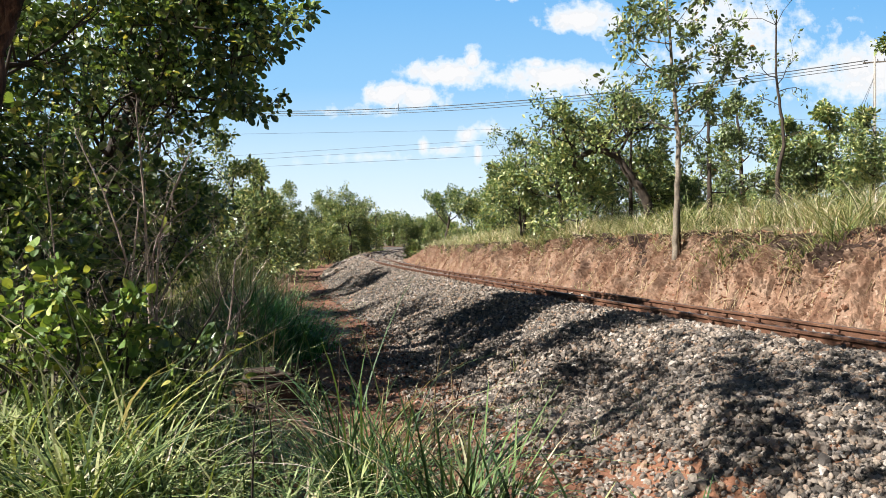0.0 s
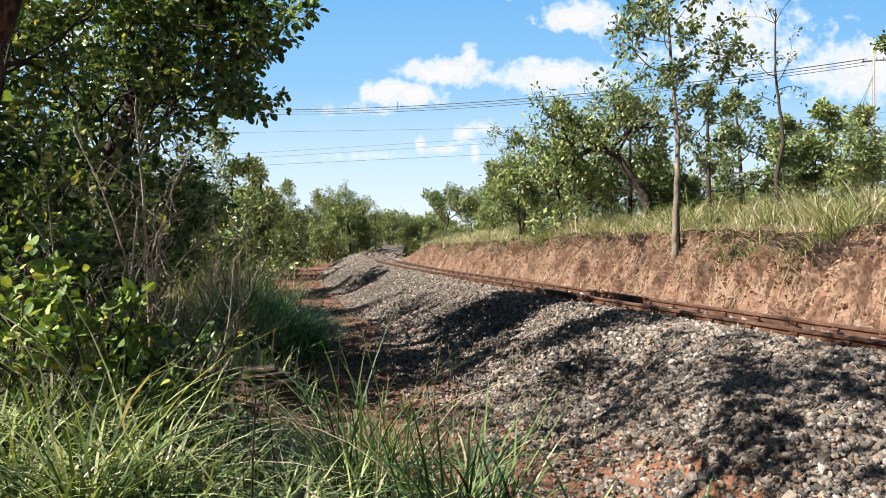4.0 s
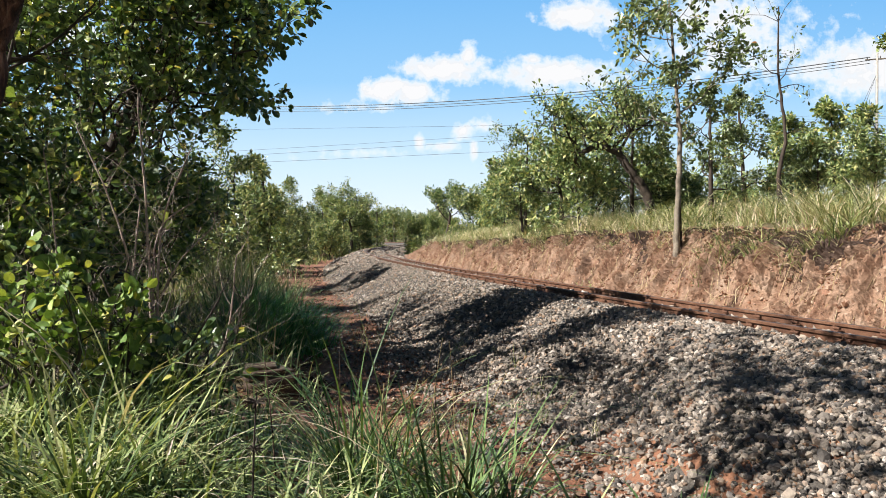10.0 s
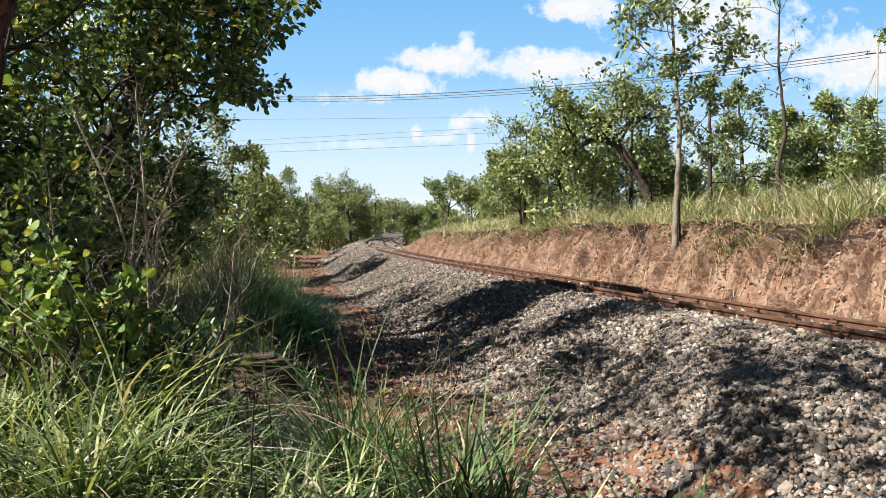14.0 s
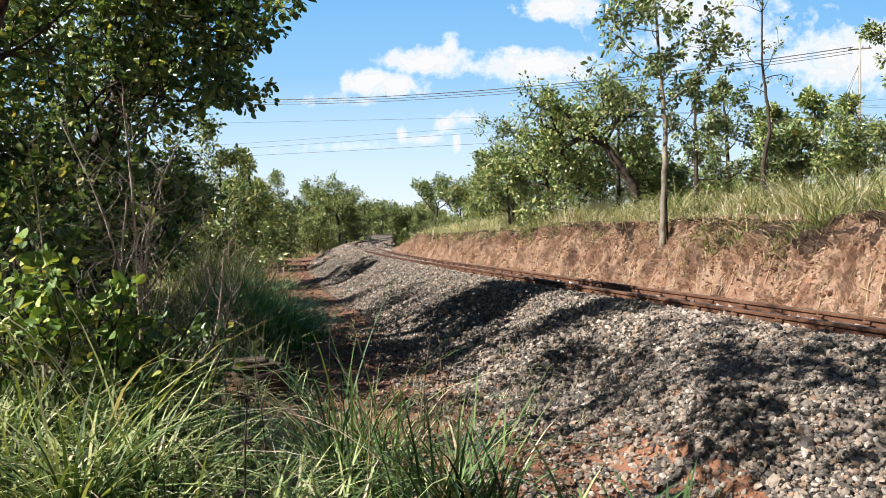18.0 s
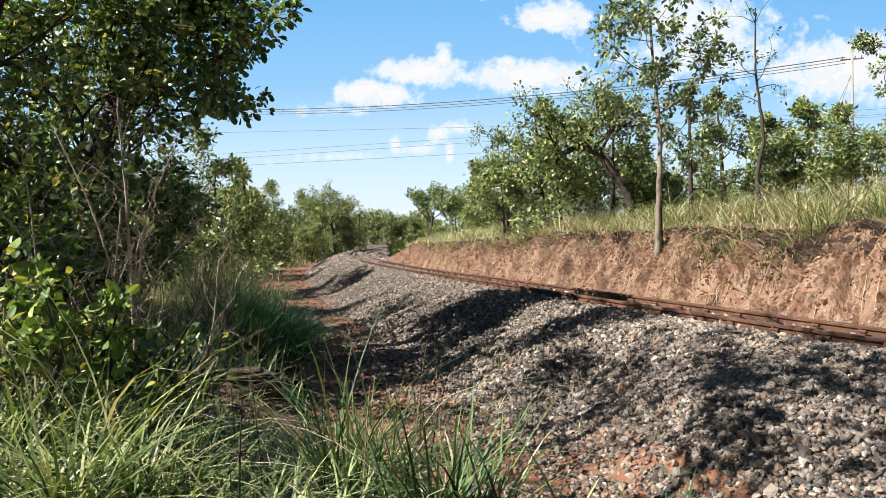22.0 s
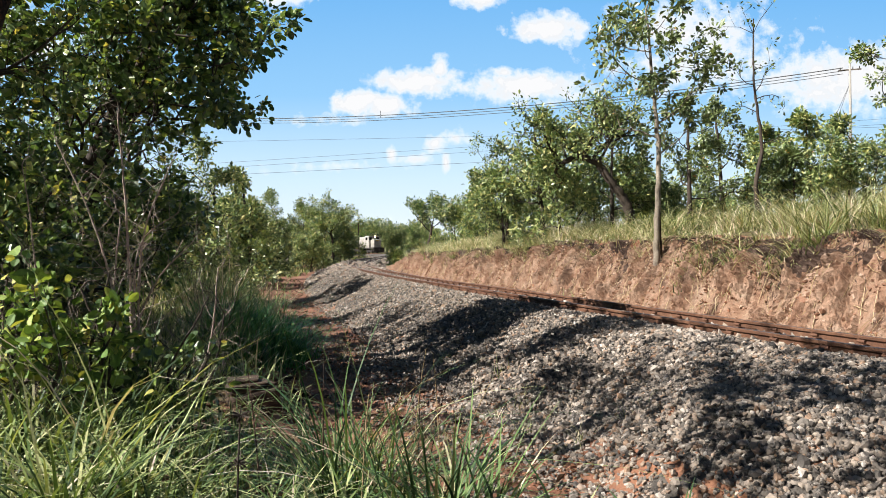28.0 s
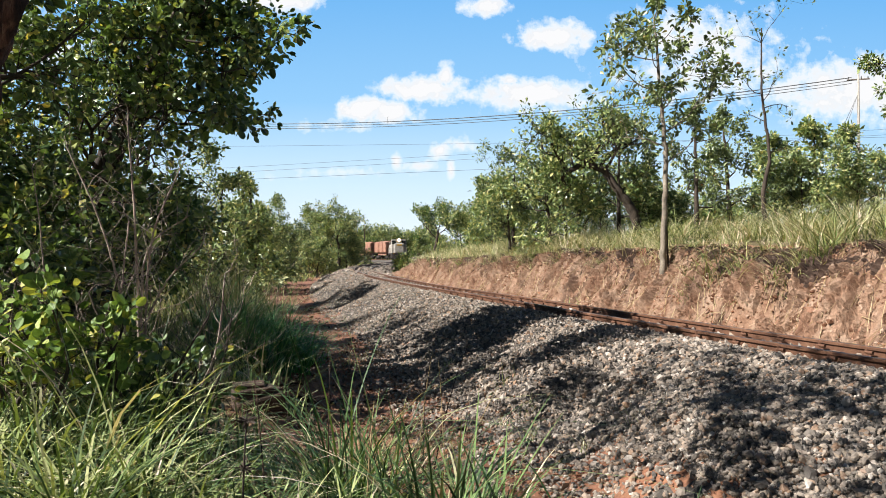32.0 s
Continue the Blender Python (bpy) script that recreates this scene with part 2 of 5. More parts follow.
def box(sx, sy, sz, x=0, y=0, z=0, bevel=0.0, m=None):
    """A bevelled box of that size, its centre at x y z."""
    bm = bmesh.new()
    bmesh.ops.create_cube(bm, size=1, matrix=Matrix.Translation((x, y, z)) @ (m or Matrix()) @ Matrix.Diagonal((sx, sy, sz, 1)))
    if bevel:
        bmesh.ops.bevel(bm, geom=bm.edges[:], offset=bevel, segments=2, affect="EDGES", profile=0.5)
    return bm


def merge(*bms):
    out = bmesh.new()
    for b in bms:
        me = bpy.data.meshes.new("tmp")
        b.to_mesh(me)
        b.free()
        out.from_mesh(me)
        bpy.data.meshes.remove(me)
    return out


def cylinder(r, length, m, sides=16, r2=None):
    bm = bmesh.new()
    bmesh.ops.create_cone(bm, cap_ends=True, segments=sides, radius1=r, radius2=r if r2 is None else r2, depth=length, matrix=m)
    return bm


def tubes(lines, sides=6):
    """One array mesh of tubes along polylines [(points (k, 3), radii (k,))]."""
    vs, fs, base = [], [], 0
    ang = np.linspace(0, 2 * np.pi, sides, endpoint=False)
    for pts, rad in lines:
        pts, rad = np.asarray(pts, float), np.asarray(rad, float)
        d = np.gradient(pts, axis=0)
        d /= np.linalg.norm(d, axis=1, keepdims=True) + 1e-9
        ref = np.array([0, 0, 1.0]) if abs(d[:, 2]).mean() < 0.8 else np.array([1.0, 0, 0])
        u = np.cross(d, ref)
        u /= np.linalg.norm(u, axis=1, keepdims=True) + 1e-9
        v = np.cross(d, u)
        ring = pts[:, None] + rad[:, None, None] * (u[:, None] * np.cos(ang)[None, :, None] + v[:, None] * np.sin(ang)[None, :, None])
        k = len(pts)
        vs.append(ring.reshape(-1, 3))
        i = np.arange(k - 1)[:, None] * sides + np.arange(sides)[None]
        j = np.arange(k - 1)[:, None] * sides + (np.arange(sides) + 1)[None] % sides
        fs.append(np.stack([i, j, j + sides, i + sides], -1).reshape(-1, 4) + base)
        base += k * sides
    return np.concatenate(vs), np.concatenate(fs)


def unit(v):
    return v / (np.linalg.norm(v, axis=-1, keepdims=True) + 1e-9)


LEAF = np.array([(0, 0, 0), (-0.19, 0.3, 0.035), (-0.27, 0.7, 0.05), (0, 1, -0.08), (0.27, 0.7, 0.05), (0.19, 0.3, 0.035)])
LEAF_FACES = np.array([(0, 3, 2, 1), (0, 5, 4, 3)])
ROUND_LEAF = np.array([(0, 0, 0), (-0.3, 0.28, 0.06), (-0.36, 0.66, 0.1), (0, 1, -0.08), (0.36, 0.66, 0.1), (0.3, 0.28, 0.06)])
BROAD_LEAF = np.array([(0, 0, 0), (-0.22, 0.1, 0.04), (-0.38, 0.36, 0.08), (-0.36, 0.68, 0.07), (-0.18, 0.92, 0), (0, 1, -0.06), (0.18, 0.92, 0), (0.36, 0.68, 0.07), (0.38, 0.36, 0.08), (0.22, 0.1, 0.04)])
BROAD_FACES = np.array([(0, 5, 4, 3, 2, 1), (0, 9, 8, 7, 6, 5)])
SMALL_LEAF = np.array([(0, 0, 0), (-0.25, 0.6, 0.08), (0, 1, -0.04), (0.25, 0.6, 0.08)])
SMALL_FACES = np.array([(0, 3, 2, 1)])


def scatter(template, faces, at, along, up, size):
    """The template copied to each place: its y axis along, its z axis nearest to up, scaled by size (n,) or (n, 3)."""
    y = unit(along)
    x = unit(np.cross(y, up))
    z = np.cross(x, y)
    size = np.asarray(size, float)
    if size.ndim == 1:
        size = np.repeat(size[:, None], 3, 1)
    t = template[None] * size[:, None]
    v = at[:, None] + t[..., :1] * x[:, None] + t[..., 1:2] * y[:, None] + t[..., 2:] * z[:, None]
    f = faces[None] + (np.arange(len(at)) * len(template))[:, None, None]
    return v.reshape(-1, 3), f.reshape(-1, faces.shape[1])


# ---- the line of the track ----
LINE = [(19.5, -34), (9.4, -10), (6.1, 0), (3.76, 7.1), (1.3, 16.3), (-1.35, 28), (-3.6, 42), (-4.8, 58), (-4.75, 78), (-4.1, 97), (-4.4, 120),
        (-5.6, 138), (-6.7, 147), (-9.6, 157.5), (-14.4, 166), (-21.5, 174.5), (-32, 183), (-50, 193), (-80, 204), (-130, 218), (-200, 236), (-290, 262), (-400, 300)]


def spline(points, step):
    """Points every step metres along a smooth curve through the plan's points."""
    p = np.array([2 * np.array(points[0]) - np.array(points[1]), *points, 2 * np.array(points[-1]) - np.array(points[-2])], float)
    out = []
    for a, b, c, d in zip(p[:-3], p[1:-2], p[2:-1], p[3:]):
        t = np.linspace(0, 1, 40, endpoint=False)[:, None]
        out.append(0.5 * (2 * b + (c - a) * t + (2 * a - 5 * b + 4 * c - d) * t ** 2 + (3 * b - a - 3 * c + d) * t ** 3))
    out = np.concatenate(out)
    run = np.concatenate([[0], np.cumsum(np.linalg.norm(np.diff(out, axis=0), axis=1))])
    s = np.arange(0, run[-1], step)
    return np.stack([np.interp(s, run, out[:, 0]), np.interp(s, run, out[:, 1])], 1), s


CENTRE, RUN = spline(LINE, 0.25)
CENTRE[2:-2] = (CENTRE[:-4] + CENTRE[1:-3] + CENTRE[2:-2] + CENTRE[3:-1] + CENTRE[4:]) / 5
AHEAD = unit(np.gradient(CENTRE, axis=0))
RIGHT = np.stack([AHEAD[:, 1], -AHEAD[:, 0]], 1)
S0 = RUN[np.argmin(np.abs(CENTRE[:, 1]))]          # run where the track passes beside the camera


def on_track(s, n):
    """Plan position at run s (from beside the camera) and n metres to the right of the centre."""
    s = np.asarray(s, float) + S0
    out = [np.interp(s, RUN, CENTRE[:, i]) + np.asarray(n) * np.interp(s, RUN, RIGHT[:, i]) for i in (0, 1)]
    return np.stack(np.broadcast_arrays(*out), -1)


def track_of(x, y):
    """Run s and offset n of plan positions."""
    x, y = np.asarray(x, float).ravel(), np.asarray(y, float).ravel()
    s, n = np.empty(len(x)), np.empty(len(x))
    for i in range(0, len(x), 20000):
        q = np.stack([x[i:i + 20000], y[i:i + 20000]], 1)
        d2 = (q ** 2).sum(1)[:, None] - 2 * q @ CENTRE.T + (CENTRE ** 2).sum(1)[None]
        k = d2.argmin(1)
        rel = q - CENTRE[k]
        s[i:i + 20000] = RUN[k] - S0 + (rel * AHEAD[k]).sum(1)
        side = (rel * RIGHT[k]).sum(1)
        n[i:i + 20000] = np.sign(side) * np.maximum(np.abs(side), np.sqrt(np.maximum(d2[np.arange(len(k)), k], 0)) - 0.2)
    return s, n


def waves(x, y, scale, seed=0):
    """A cheap smooth noise about -1 to 1."""
    r = np.random.default_rng(seed)
    out = np.zeros(np.broadcast(x, y).shape)
    for _ in range(7):
        a, f, p = r.uniform(0, 6.28), r.uniform(0.6, 1.7) / scale, r.uniform(0, 6.28)
        out = out + np.sin((np.cos(a) * x + np.sin(a) * y) * f * 6.28 + p)
    return out / 3.2


PROFILE_N = [-200, -60, -14, -8, -5.9, -5.3, -4.75, -4.4, -3.3, -2.8, -1.25, -0.95, -0.74, -0.64, 0.95, 1.15, 1.9, 2.2]
PROFILE_Z = [1.0, 0.8, 0.62, 0.58, 0.5, 0.32, 0.08, 0.0, 0.0, 0.04, 0.75, 0.805, 0.8, 0.765, 0.66, 0.63, 0.34, 0.36]
BANK_N = [2.2, 2.4, 2.75, 3.05, 3.5, 8, 20, 60, 200]
BANK_Z = [0.0, 0.27, 0.98, 1.37, 1.52, 2.05, 2.3, 2.4, 2.4]


def bank_share(s):
    return (0.12 + 0.88 * np.clip((56 - s) / 14, 0, 1) ** 0.8) * (1 - 0.2 * np.clip((s - 16) / 20, 0, 1))


def ground_z(x, y, s=None, n=None):
    x, y = np.asarray(x, float), np.asarray(y, float)
    if s is None:
        s, n = track_of(x, y)
        s, n = s.reshape(x.shape), n.reshape(x.shape)
    heap = waves(s, s * 0, 3.0, 3) * 0.34 * np.clip(1 - np.abs(n + 2.2) / 0.9, 0, 1)
    left = np.interp(n + heap, PROFILE_N, PROFILE_Z)
    far = np.clip((s - 14) / 16, 0, 1)
    left = np.where(n < -4.4, left * (1 - 0.75 * far), left)
    bank = np.interp(n + 0.18 * waves(s, s * 0, 2.7, 5) + 0.08 * waves(s, n, 0.9, 6), BANK_N, BANK_Z)
    knoll = 0.5 * np.clip((3.5 - np.hypot(x - 0.1, y - 0.8)) / 1.5, 0, 1) * np.clip((-2.6 - n) / 1.2, 0, 1)
    left = np.maximum(left, np.where(n < -2.6, knoll, -9))
    rough = 0.03 * waves(x, y, 2.3, 1) + 0.012 * waves(x, y, 0.6, 2)
    rough = rough * np.where(np.abs(n) < 1.4, 0.25, 1) + 0.12 * waves(x, y, 11, 4) * (np.abs(n) > 6)
    return left + bank * bank_share(s) + rough


def gz(x, y):
    return float(ground_z(np.array([x]), np.array([y]))[0])


# ---- ground: one sheet to the horizon ----
def graded(parts):
    out = []
    for a, b, step in parts:
        out.append(np.arange(a, b, step))
    return np.concatenate([*out, [parts[-1][1]]])


gx = graded([(-3000, -400, 650), (-400, -60, 40), (-60, -14, 3), (-14, -8, 0.5), (-8, 12, 0.16), (12, 24, 0.5), (24, 60, 3), (60, 400, 40), (400, 3000, 650)])
gy = graded([(-3000, -400, 650), (-400, -60, 40), (-60, -8, 4), (-8, -5, 0.4), (-5, 26, 0.16), (26, 60, 0.35), (60, 200, 1.5), (200, 400, 25), (400, 4000, 600)])
GX, GY = np.meshgrid(gx, gy)
GS, GN = track_of(GX, GY)
GS, GN = GS.reshape(GX.shape), GN.reshape(GX.shape)
GZ = ground_z(GX, GY, GS, GN)
idx = np.arange(GX.size).reshape(GX.shape)
quads = np.stack([idx[:-1, :-1], idx[:-1, 1:], idx[1:, 1:], idx[1:, :-1]], -1).reshape(-1, 4)
fn = (GN[:-1, :-1] + GN[1:, 1:]).ravel() / 2
fs = (GS[:-1, :-1] + GS[1:, 1:]).ravel() / 2
fn = fn + np.where(np.abs(fn) < 12, 1, 0) * np.where(fn < -2, 0.22 * (waves(GX, GY, 0.9, 41) + waves(GX, GY, 0.3, 42))[:-1, :-1].ravel(), 0)
slot = np.where((fn > -2.6 - 0.3 * np.clip((fs - 7) / 3, 0, 1)) & (fn < 1.95), 1, 0)
slot = np.where((fn >= 1.95) & (fn < 3.2) & (fs < 60), 2, slot)
slot = np.where((fn > 3.5) | (fn < -5.6 - 1.6 * np.clip((fs - 22) / 25, 0, 1)), 3, slot)
LITTER = surface("litter_soil", [(0.3, (0.075, 0.0562, 0.0338)), (0.55, (0.143, 0.112, 0.06)), (0.8, (0.195, 0.165, 0.0825))], 2.5, 0.97, 25, 0.03, second=((0.225, 0.12, 0.075), 0.8, 0.6, 0.75))
ground = new("ground", mesh_of("ground", np.stack([GX, GY, GZ], -1).reshape(-1, 3), quads, [SOIL, GRAVEL, CUT, LITTER], True, slot))
tagged(ground, "red dirt ground with a worn path beside the track", "ground", kind="structure")


# ---- cut bank face, with lumps ----
def bank_face(name, a, b, step, rows):
    s = np.arange(a, b, step)
    k = np.linspace(0, 1, rows)
    S, K = np.meshgrid(s, k)
    n = 2.2 + 1.15 * K
    p = on_track(S, n)
    z = ground_z(p[..., 0], p[..., 1], S, n)
    lump = 0.1 * waves(S, K * 1.4, 0.8, 11) + 0.07 * waves(S, K * 1.4, 0.32, 12) + 0.045 * waves(S * 1.3, K * 1.2, 0.15, 13)
    gully = -0.16 * np.clip(waves(S, S * 0 + K * 0.3, 0.7, 14), 0, 1) ** 2
    flute = -0.2 * np.clip(waves(S + 0.05 * waves(S, K, 0.4, 17), K * 0.12, 0.24, 18), 0, 1) ** 1.5 * (0.4 + 0.6 * K)
    crumb = 0.03 * waves(S, K * 1.5, 0.075, 19) + rng.normal(0, 0.02, S.shape)
    push = (lump + gully + flute + crumb) * np.sin(np.pi * np.clip(K * 0.92 + 0.03, 0, 1)) ** 0.5 + 0.03
    way = np.interp(S + S0, RUN, RIGHT[:, 0]), np.interp(S + S0, RUN, RIGHT[:, 1])
    v = np.stack([p[..., 0] - way[0] * push * 0.85, p[..., 1] - way[1] * push * 0.85, z + push * 0.45 + 0.01], -1)
    ii = np.arange(S.size).reshape(S.shape)
    q = np.stack([ii[:-1, :-1], ii[:-1, 1:], ii[1:, 1:], ii[1:, :-1]], -1).reshape(-1, 4)
    edge = (K + 0.1 * waves(S, K, 0.6, 15) + 0.05 * waves(S, K * 2, 0.15, 16))[:-1, :-1].ravel()
    top = 0.5 + 0.2 * np.clip((S[:-1, :-1].ravel() - 9) / 8, 0, 1)
    ob = new(name, mesh_of(name, v.reshape(-1, 3), q, [CUT, TOPSOIL], False, (edge > top).astype(int)))
    tagged(ob, "eroded pale red earth cutting face beside the track", "bank", kind="structure")
    return ob


bank_face("earth_bank", -8, 3, 0.08, 30)
bank_face("earth_bank", 3, 26, 0.036, 56)
bank_face("earth_bank", 26, 58, 0.055, 40)


def pebble(seed, flat=0.65):
    """A broken stone: twenty uneven facets, flattened."""
    r = np.random.default_rng(seed)
    g = (1 + 5 ** 0.5) / 2
    v = unit(np.array([(-1, g, 0), (1, g, 0), (-1, -g, 0), (1, -g, 0), (0, -1, g), (0, 1, g), (0, -1, -g), (0, 1, -g), (g, 0, -1), (g, 0, 1), (-g, 0, -1), (-g, 0, 1)], float))
    v = v * r.uniform(0.36, 0.62, (12, 1)) + r.normal(0, 0.035, v.shape)
    v *= np.array([r.uniform(1.0, 1.35), r.uniform(0.7, 0.95), flat])
    f = [(0, 11, 5), (0, 5, 1), (0, 1, 7), (0, 7, 10), (0, 10, 11), (1, 5, 9), (5, 11, 4), (11, 10, 2), (10, 7, 6), (7, 1, 8),
         (3, 9, 4), (3, 4, 2), (3, 2, 6), (3, 6, 8), (3, 8, 9), (4, 9, 5), (2, 4, 11), (6, 2, 10), (8, 6, 7), (9, 8, 1)]
    return v, np.array(f)


OCTA = np.array([(0.5, 0, 0), (-0.5, 0, 0), (0, 0.5, 0), (0, -0.5, 0), (0, 0, 0.4), (0, 0, -0.4)])
OCTA_FACES = np.array([(0, 2, 4), (2, 1, 4), (1, 3, 4), (3, 0, 4), (2, 0, 5), (1, 2, 5), (3, 1, 5), (0, 3, 5)])


def stones(name, label, s_range, n_range, count, size, mat, density=None, detail=True, sink=0.15):
    r = np.random.default_rng(len(name) + count)
    s = r.uniform(*s_range, count) if density is None else s_range[0] + (s_range[1] - s_range[0]) * r.random(count) ** density
    n = r.uniform(*n_range, count)
    p = on_track(s, n)
    z = ground_z(p[:, 0], p[:, 1], s, n)
    d = size * np.exp(r.normal(0, 0.32, count))
    at = np.stack([p[:, 0], p[:, 1], z + d * (0.28 - sink) + r.uniform(-0.008, 0.014, count)], 1)
    along = unit(r.normal(0, 1, (count, 3)) * [1, 1, 0.45])
    up = unit(r.normal(0, 0.75, (count, 3)) + [0, 0, 1])
    vs, fs, base = [], [], 0
    kinds = [pebble(k + 40, 0.55 + 0.08 * (k % 4)) for k in range(14)] if detail else [(OCTA * np.random.default_rng(k).uniform(0.65, 1.25, (6, 1)) * [1, 0.85, 0.85], OCTA_FACES) for k in range(5)]
    pick = r.integers(0, len(kinds), count)
    for k, (tv, tf) in enumerate(kinds):
        w = pick == k
        v, f = scatter(tv, tf, at[w], along[w], up[w], d[w])
        vs.append(v)
        fs.append(f + base)
        base += len(v)
    ob = new(name, mesh_of(name, np.concatenate(vs), np.concatenate(fs), mat))
    return tagged(ob, label, "ballast" if mat is STONE else "clods", kind="stuff")


stones("ballast", "crushed grey and tan stone ballast on the track shoulder", (1.0, 8.0), (-2.62, -0.6), 33000, 0.034, STONE)
stones("ballast", "crushed stone ballast beside the path", (-9, 1.0), (-2.7, -0.6), 11000, 0.055, STONE, None, False)
stones("ballast", "crushed grey stone ballast farther along the track", (8.0, 34), (-3.0, -0.6), 36000, 0.048, STONE, 1.6, False)
stones("ballast", "distant crushed stone ballast shoulder", (34, 120), (-2.9, -0.6), 10000, 0.12, STONE, 1.6, False)
stones("ballast", "crushed stone ballast between and beyond the rails", (-3, 36), (-0.72, 2.0), 13000, 0.06, STONE, 1.3, False)
stones("ballast", "crushed stone ballast between distant rails", (36, 120), (-0.72, 1.9), 5000, 0.13, STONE, 1.4, False)
stones("strewn_stones", "loose stones strewn over the red dirt path", (-2, 26), (-4.0, -2.7), 2200, 0.036, STONE, 1.3)
stones("dirt_clods", "red dirt clods on the path", (-2, 40), (-5.0, -2.9), 5200, 0.04, CLOD, 1.3, False)
for lo, hi, count in ((-2.9, -2.55, 4000), (-3.2, -2.8, 3600), (-3.7, -3.1, 2800), (-4.3, -3.6, 700)):
    stones("strewn_stones", "loose ballast stones spilled onto the red dirt", (-6, 14), (lo, hi), int(count * 1.4), 0.036, STONE)
stones("dirt_crumbs", "small gravel and crumbs of red earth on the path", (-7, 16), (-4.6, -2.5), 12000, 0.02, CLOD, 1.0, False)
stones("bank_clods", "crumbling earth lumps on the cutting face", (2, 46), (2.25, 3.3), 15000, 0.055, CUTLUMP, 1.1, False, 0.0)
stones("dirt_clods", "fallen earth clods along the cutting foot", (-4, 50), (1.9, 2.5), 3000, 0.06, CLOD, 1.2, False)


def fallen(label, s_range, n_range, count, size, seed):
    """Dry leaves and bark bits lying on the dirt."""
    r = np.random.default_rng(seed)
    s = s_range[0] + (s_range[1] - s_range[0]) * r.random(count) ** 1.3
    n = r.uniform(*n_range, count)
    n += 0.25 * waves(s, n, 0.9, 33)
    p = on_track(s, n)
    z = ground_z(p[:, 0], p[:, 1], s, n) + r.uniform(0.008, 0.03, count)
    way = unit(r.normal(0, 1, (count, 3)) * [1, 1, 0.25])
    v, f = scatter(SMALL_LEAF, SMALL_FACES, np.stack([p[:, 0], p[:, 1], z], 1), way, unit(r.normal(0, 0.5, (count, 3)) + [0, 0, 1]), size * np.exp(r.normal(0, 0.35, count)))
    tagged(new("leaf_litter", mesh_of("leaf_litter", v, f, DEAD_LEAF)), label, "leaf litter", kind="stuff")


fallen("dry brown leaves strewn over the dirt path", (-6, 44), (-4.9, -2.9), 6000, 0.07, 61)
fallen("dry brown leaves under the grass at the path's edge", (-5, 12), (-7.2, -4.4), 8000, 0.07, 62)


# ---- the railway: rails, sleepers, clips ----
track = tagged(new("railway_track"), "rusty single metre-gauge railway track on stone ballast", "railway track", kind="structure")
RAIL_SECTION = [(-0.055, 0), (0.055, 0), (0.055, 0.012), (0.009, 0.026), (0.008, 0.1), (0.03, 0.112), (0.032, 0.135), (0.024, 0.142), (-0.024, 0.142), (-0.032, 0.135), (-0.03, 0.112), (-0.008, 0.1), (-0.009, 0.026), (-0.055, 0.012)]


def bed(n):
    """Height of the canted bed under the rails."""
    return 0.707 - 0.066 * n


def rail(n0, a, b, step):
    s = np.arange(a, b, step)
    sec = np.array(RAIL_SECTION)
    wobble = 0.012 * waves(s, s * 0, 9, 21)
    n = n0 + sec[None, :, 0] + wobble[:, None]
    p = on_track(s[:, None] + n * 0, n)
    z = bed(n0) + sec[None, :, 1] + 0 * n + (0.012 * waves(s, s * 0, 13, 22))[:, None]
    k = len(sec)
    i = np.arange(len(s) - 1)[:, None] * k + np.arange(k)[None]
    j = np.arange(len(s) - 1)[:, None] * k + (np.arange(k) + 1)[None] % k
    q = np.stack([i, j, j + k, i + k], -1)
    slots = np.zeros(q.shape[:2], int)
    slots[:, 7] = 1
    return piece("rail", mesh_of("rail", np.stack([p[..., 0], p[..., 1], z], -1).reshape(-1, 3), q.reshape(-1, 4), [RUST, RAIL_TOP], False, slots.ravel()), track)


for n0 in (-0.53, 0.53):
    rail(n0, -26, 46, 0.5)
    rail(n0, 45.5, 215, 1.0)

bmp = box(0.2, 1.9, 0.13, 0, 0, -0.075, 0.015)
sleeper_mesh = bpy.data.meshes.new("sleeper")
bmp.to_mesh(sleeper_mesh)
bmp.free()
sleeper_mesh.materials.append(OLD_WOOD)
clip_bm = merge(box(0.1, 0.06, 0.04, 0, 0, 0.04, 0.006), cylinder(0.017, 0.09, pose(0, 0.0, 0.08, 0, 90, 0), 8), cylinder(0.015, 0.06, pose(0.03, 0, 0.08), 8))
clip_mesh = bpy.data.meshes.new("rail_clip")
clip_bm.to_mesh(clip_mesh)
clip_bm.free()
clip_mesh.materials.append(RUST)
for i, s in enumerate(np.arange(-8, 165, 0.59)):
    c, d = on_track(s, 0.0), on_track(s + 0.1, 0.0) - on_track(s - 0.1, 0.0)
    turn = math.degrees(math.atan2(d[1], d[0]))
    m = Matrix.Translation((c[0], c[1], 0.707)) @ pose(0, 0, 0, 0, 0, turn + rng.normal(0, 1.2)) @ pose(0, 0, 0, 3.77, 0, 0)
    piece("sleeper", sleeper_mesh, track, m=m @ Matrix.Translation((0, rng.normal(0, 0.02), 0.002)))
    if s < 34:
        for y in (0.53 + 0.075, 0.53 - 0.075, -0.53 + 0.075, -0.53 - 0.075):
            piece("rail_clip", clip_mesh, track, m=m @ Matrix.Translation((0, y, 0)))


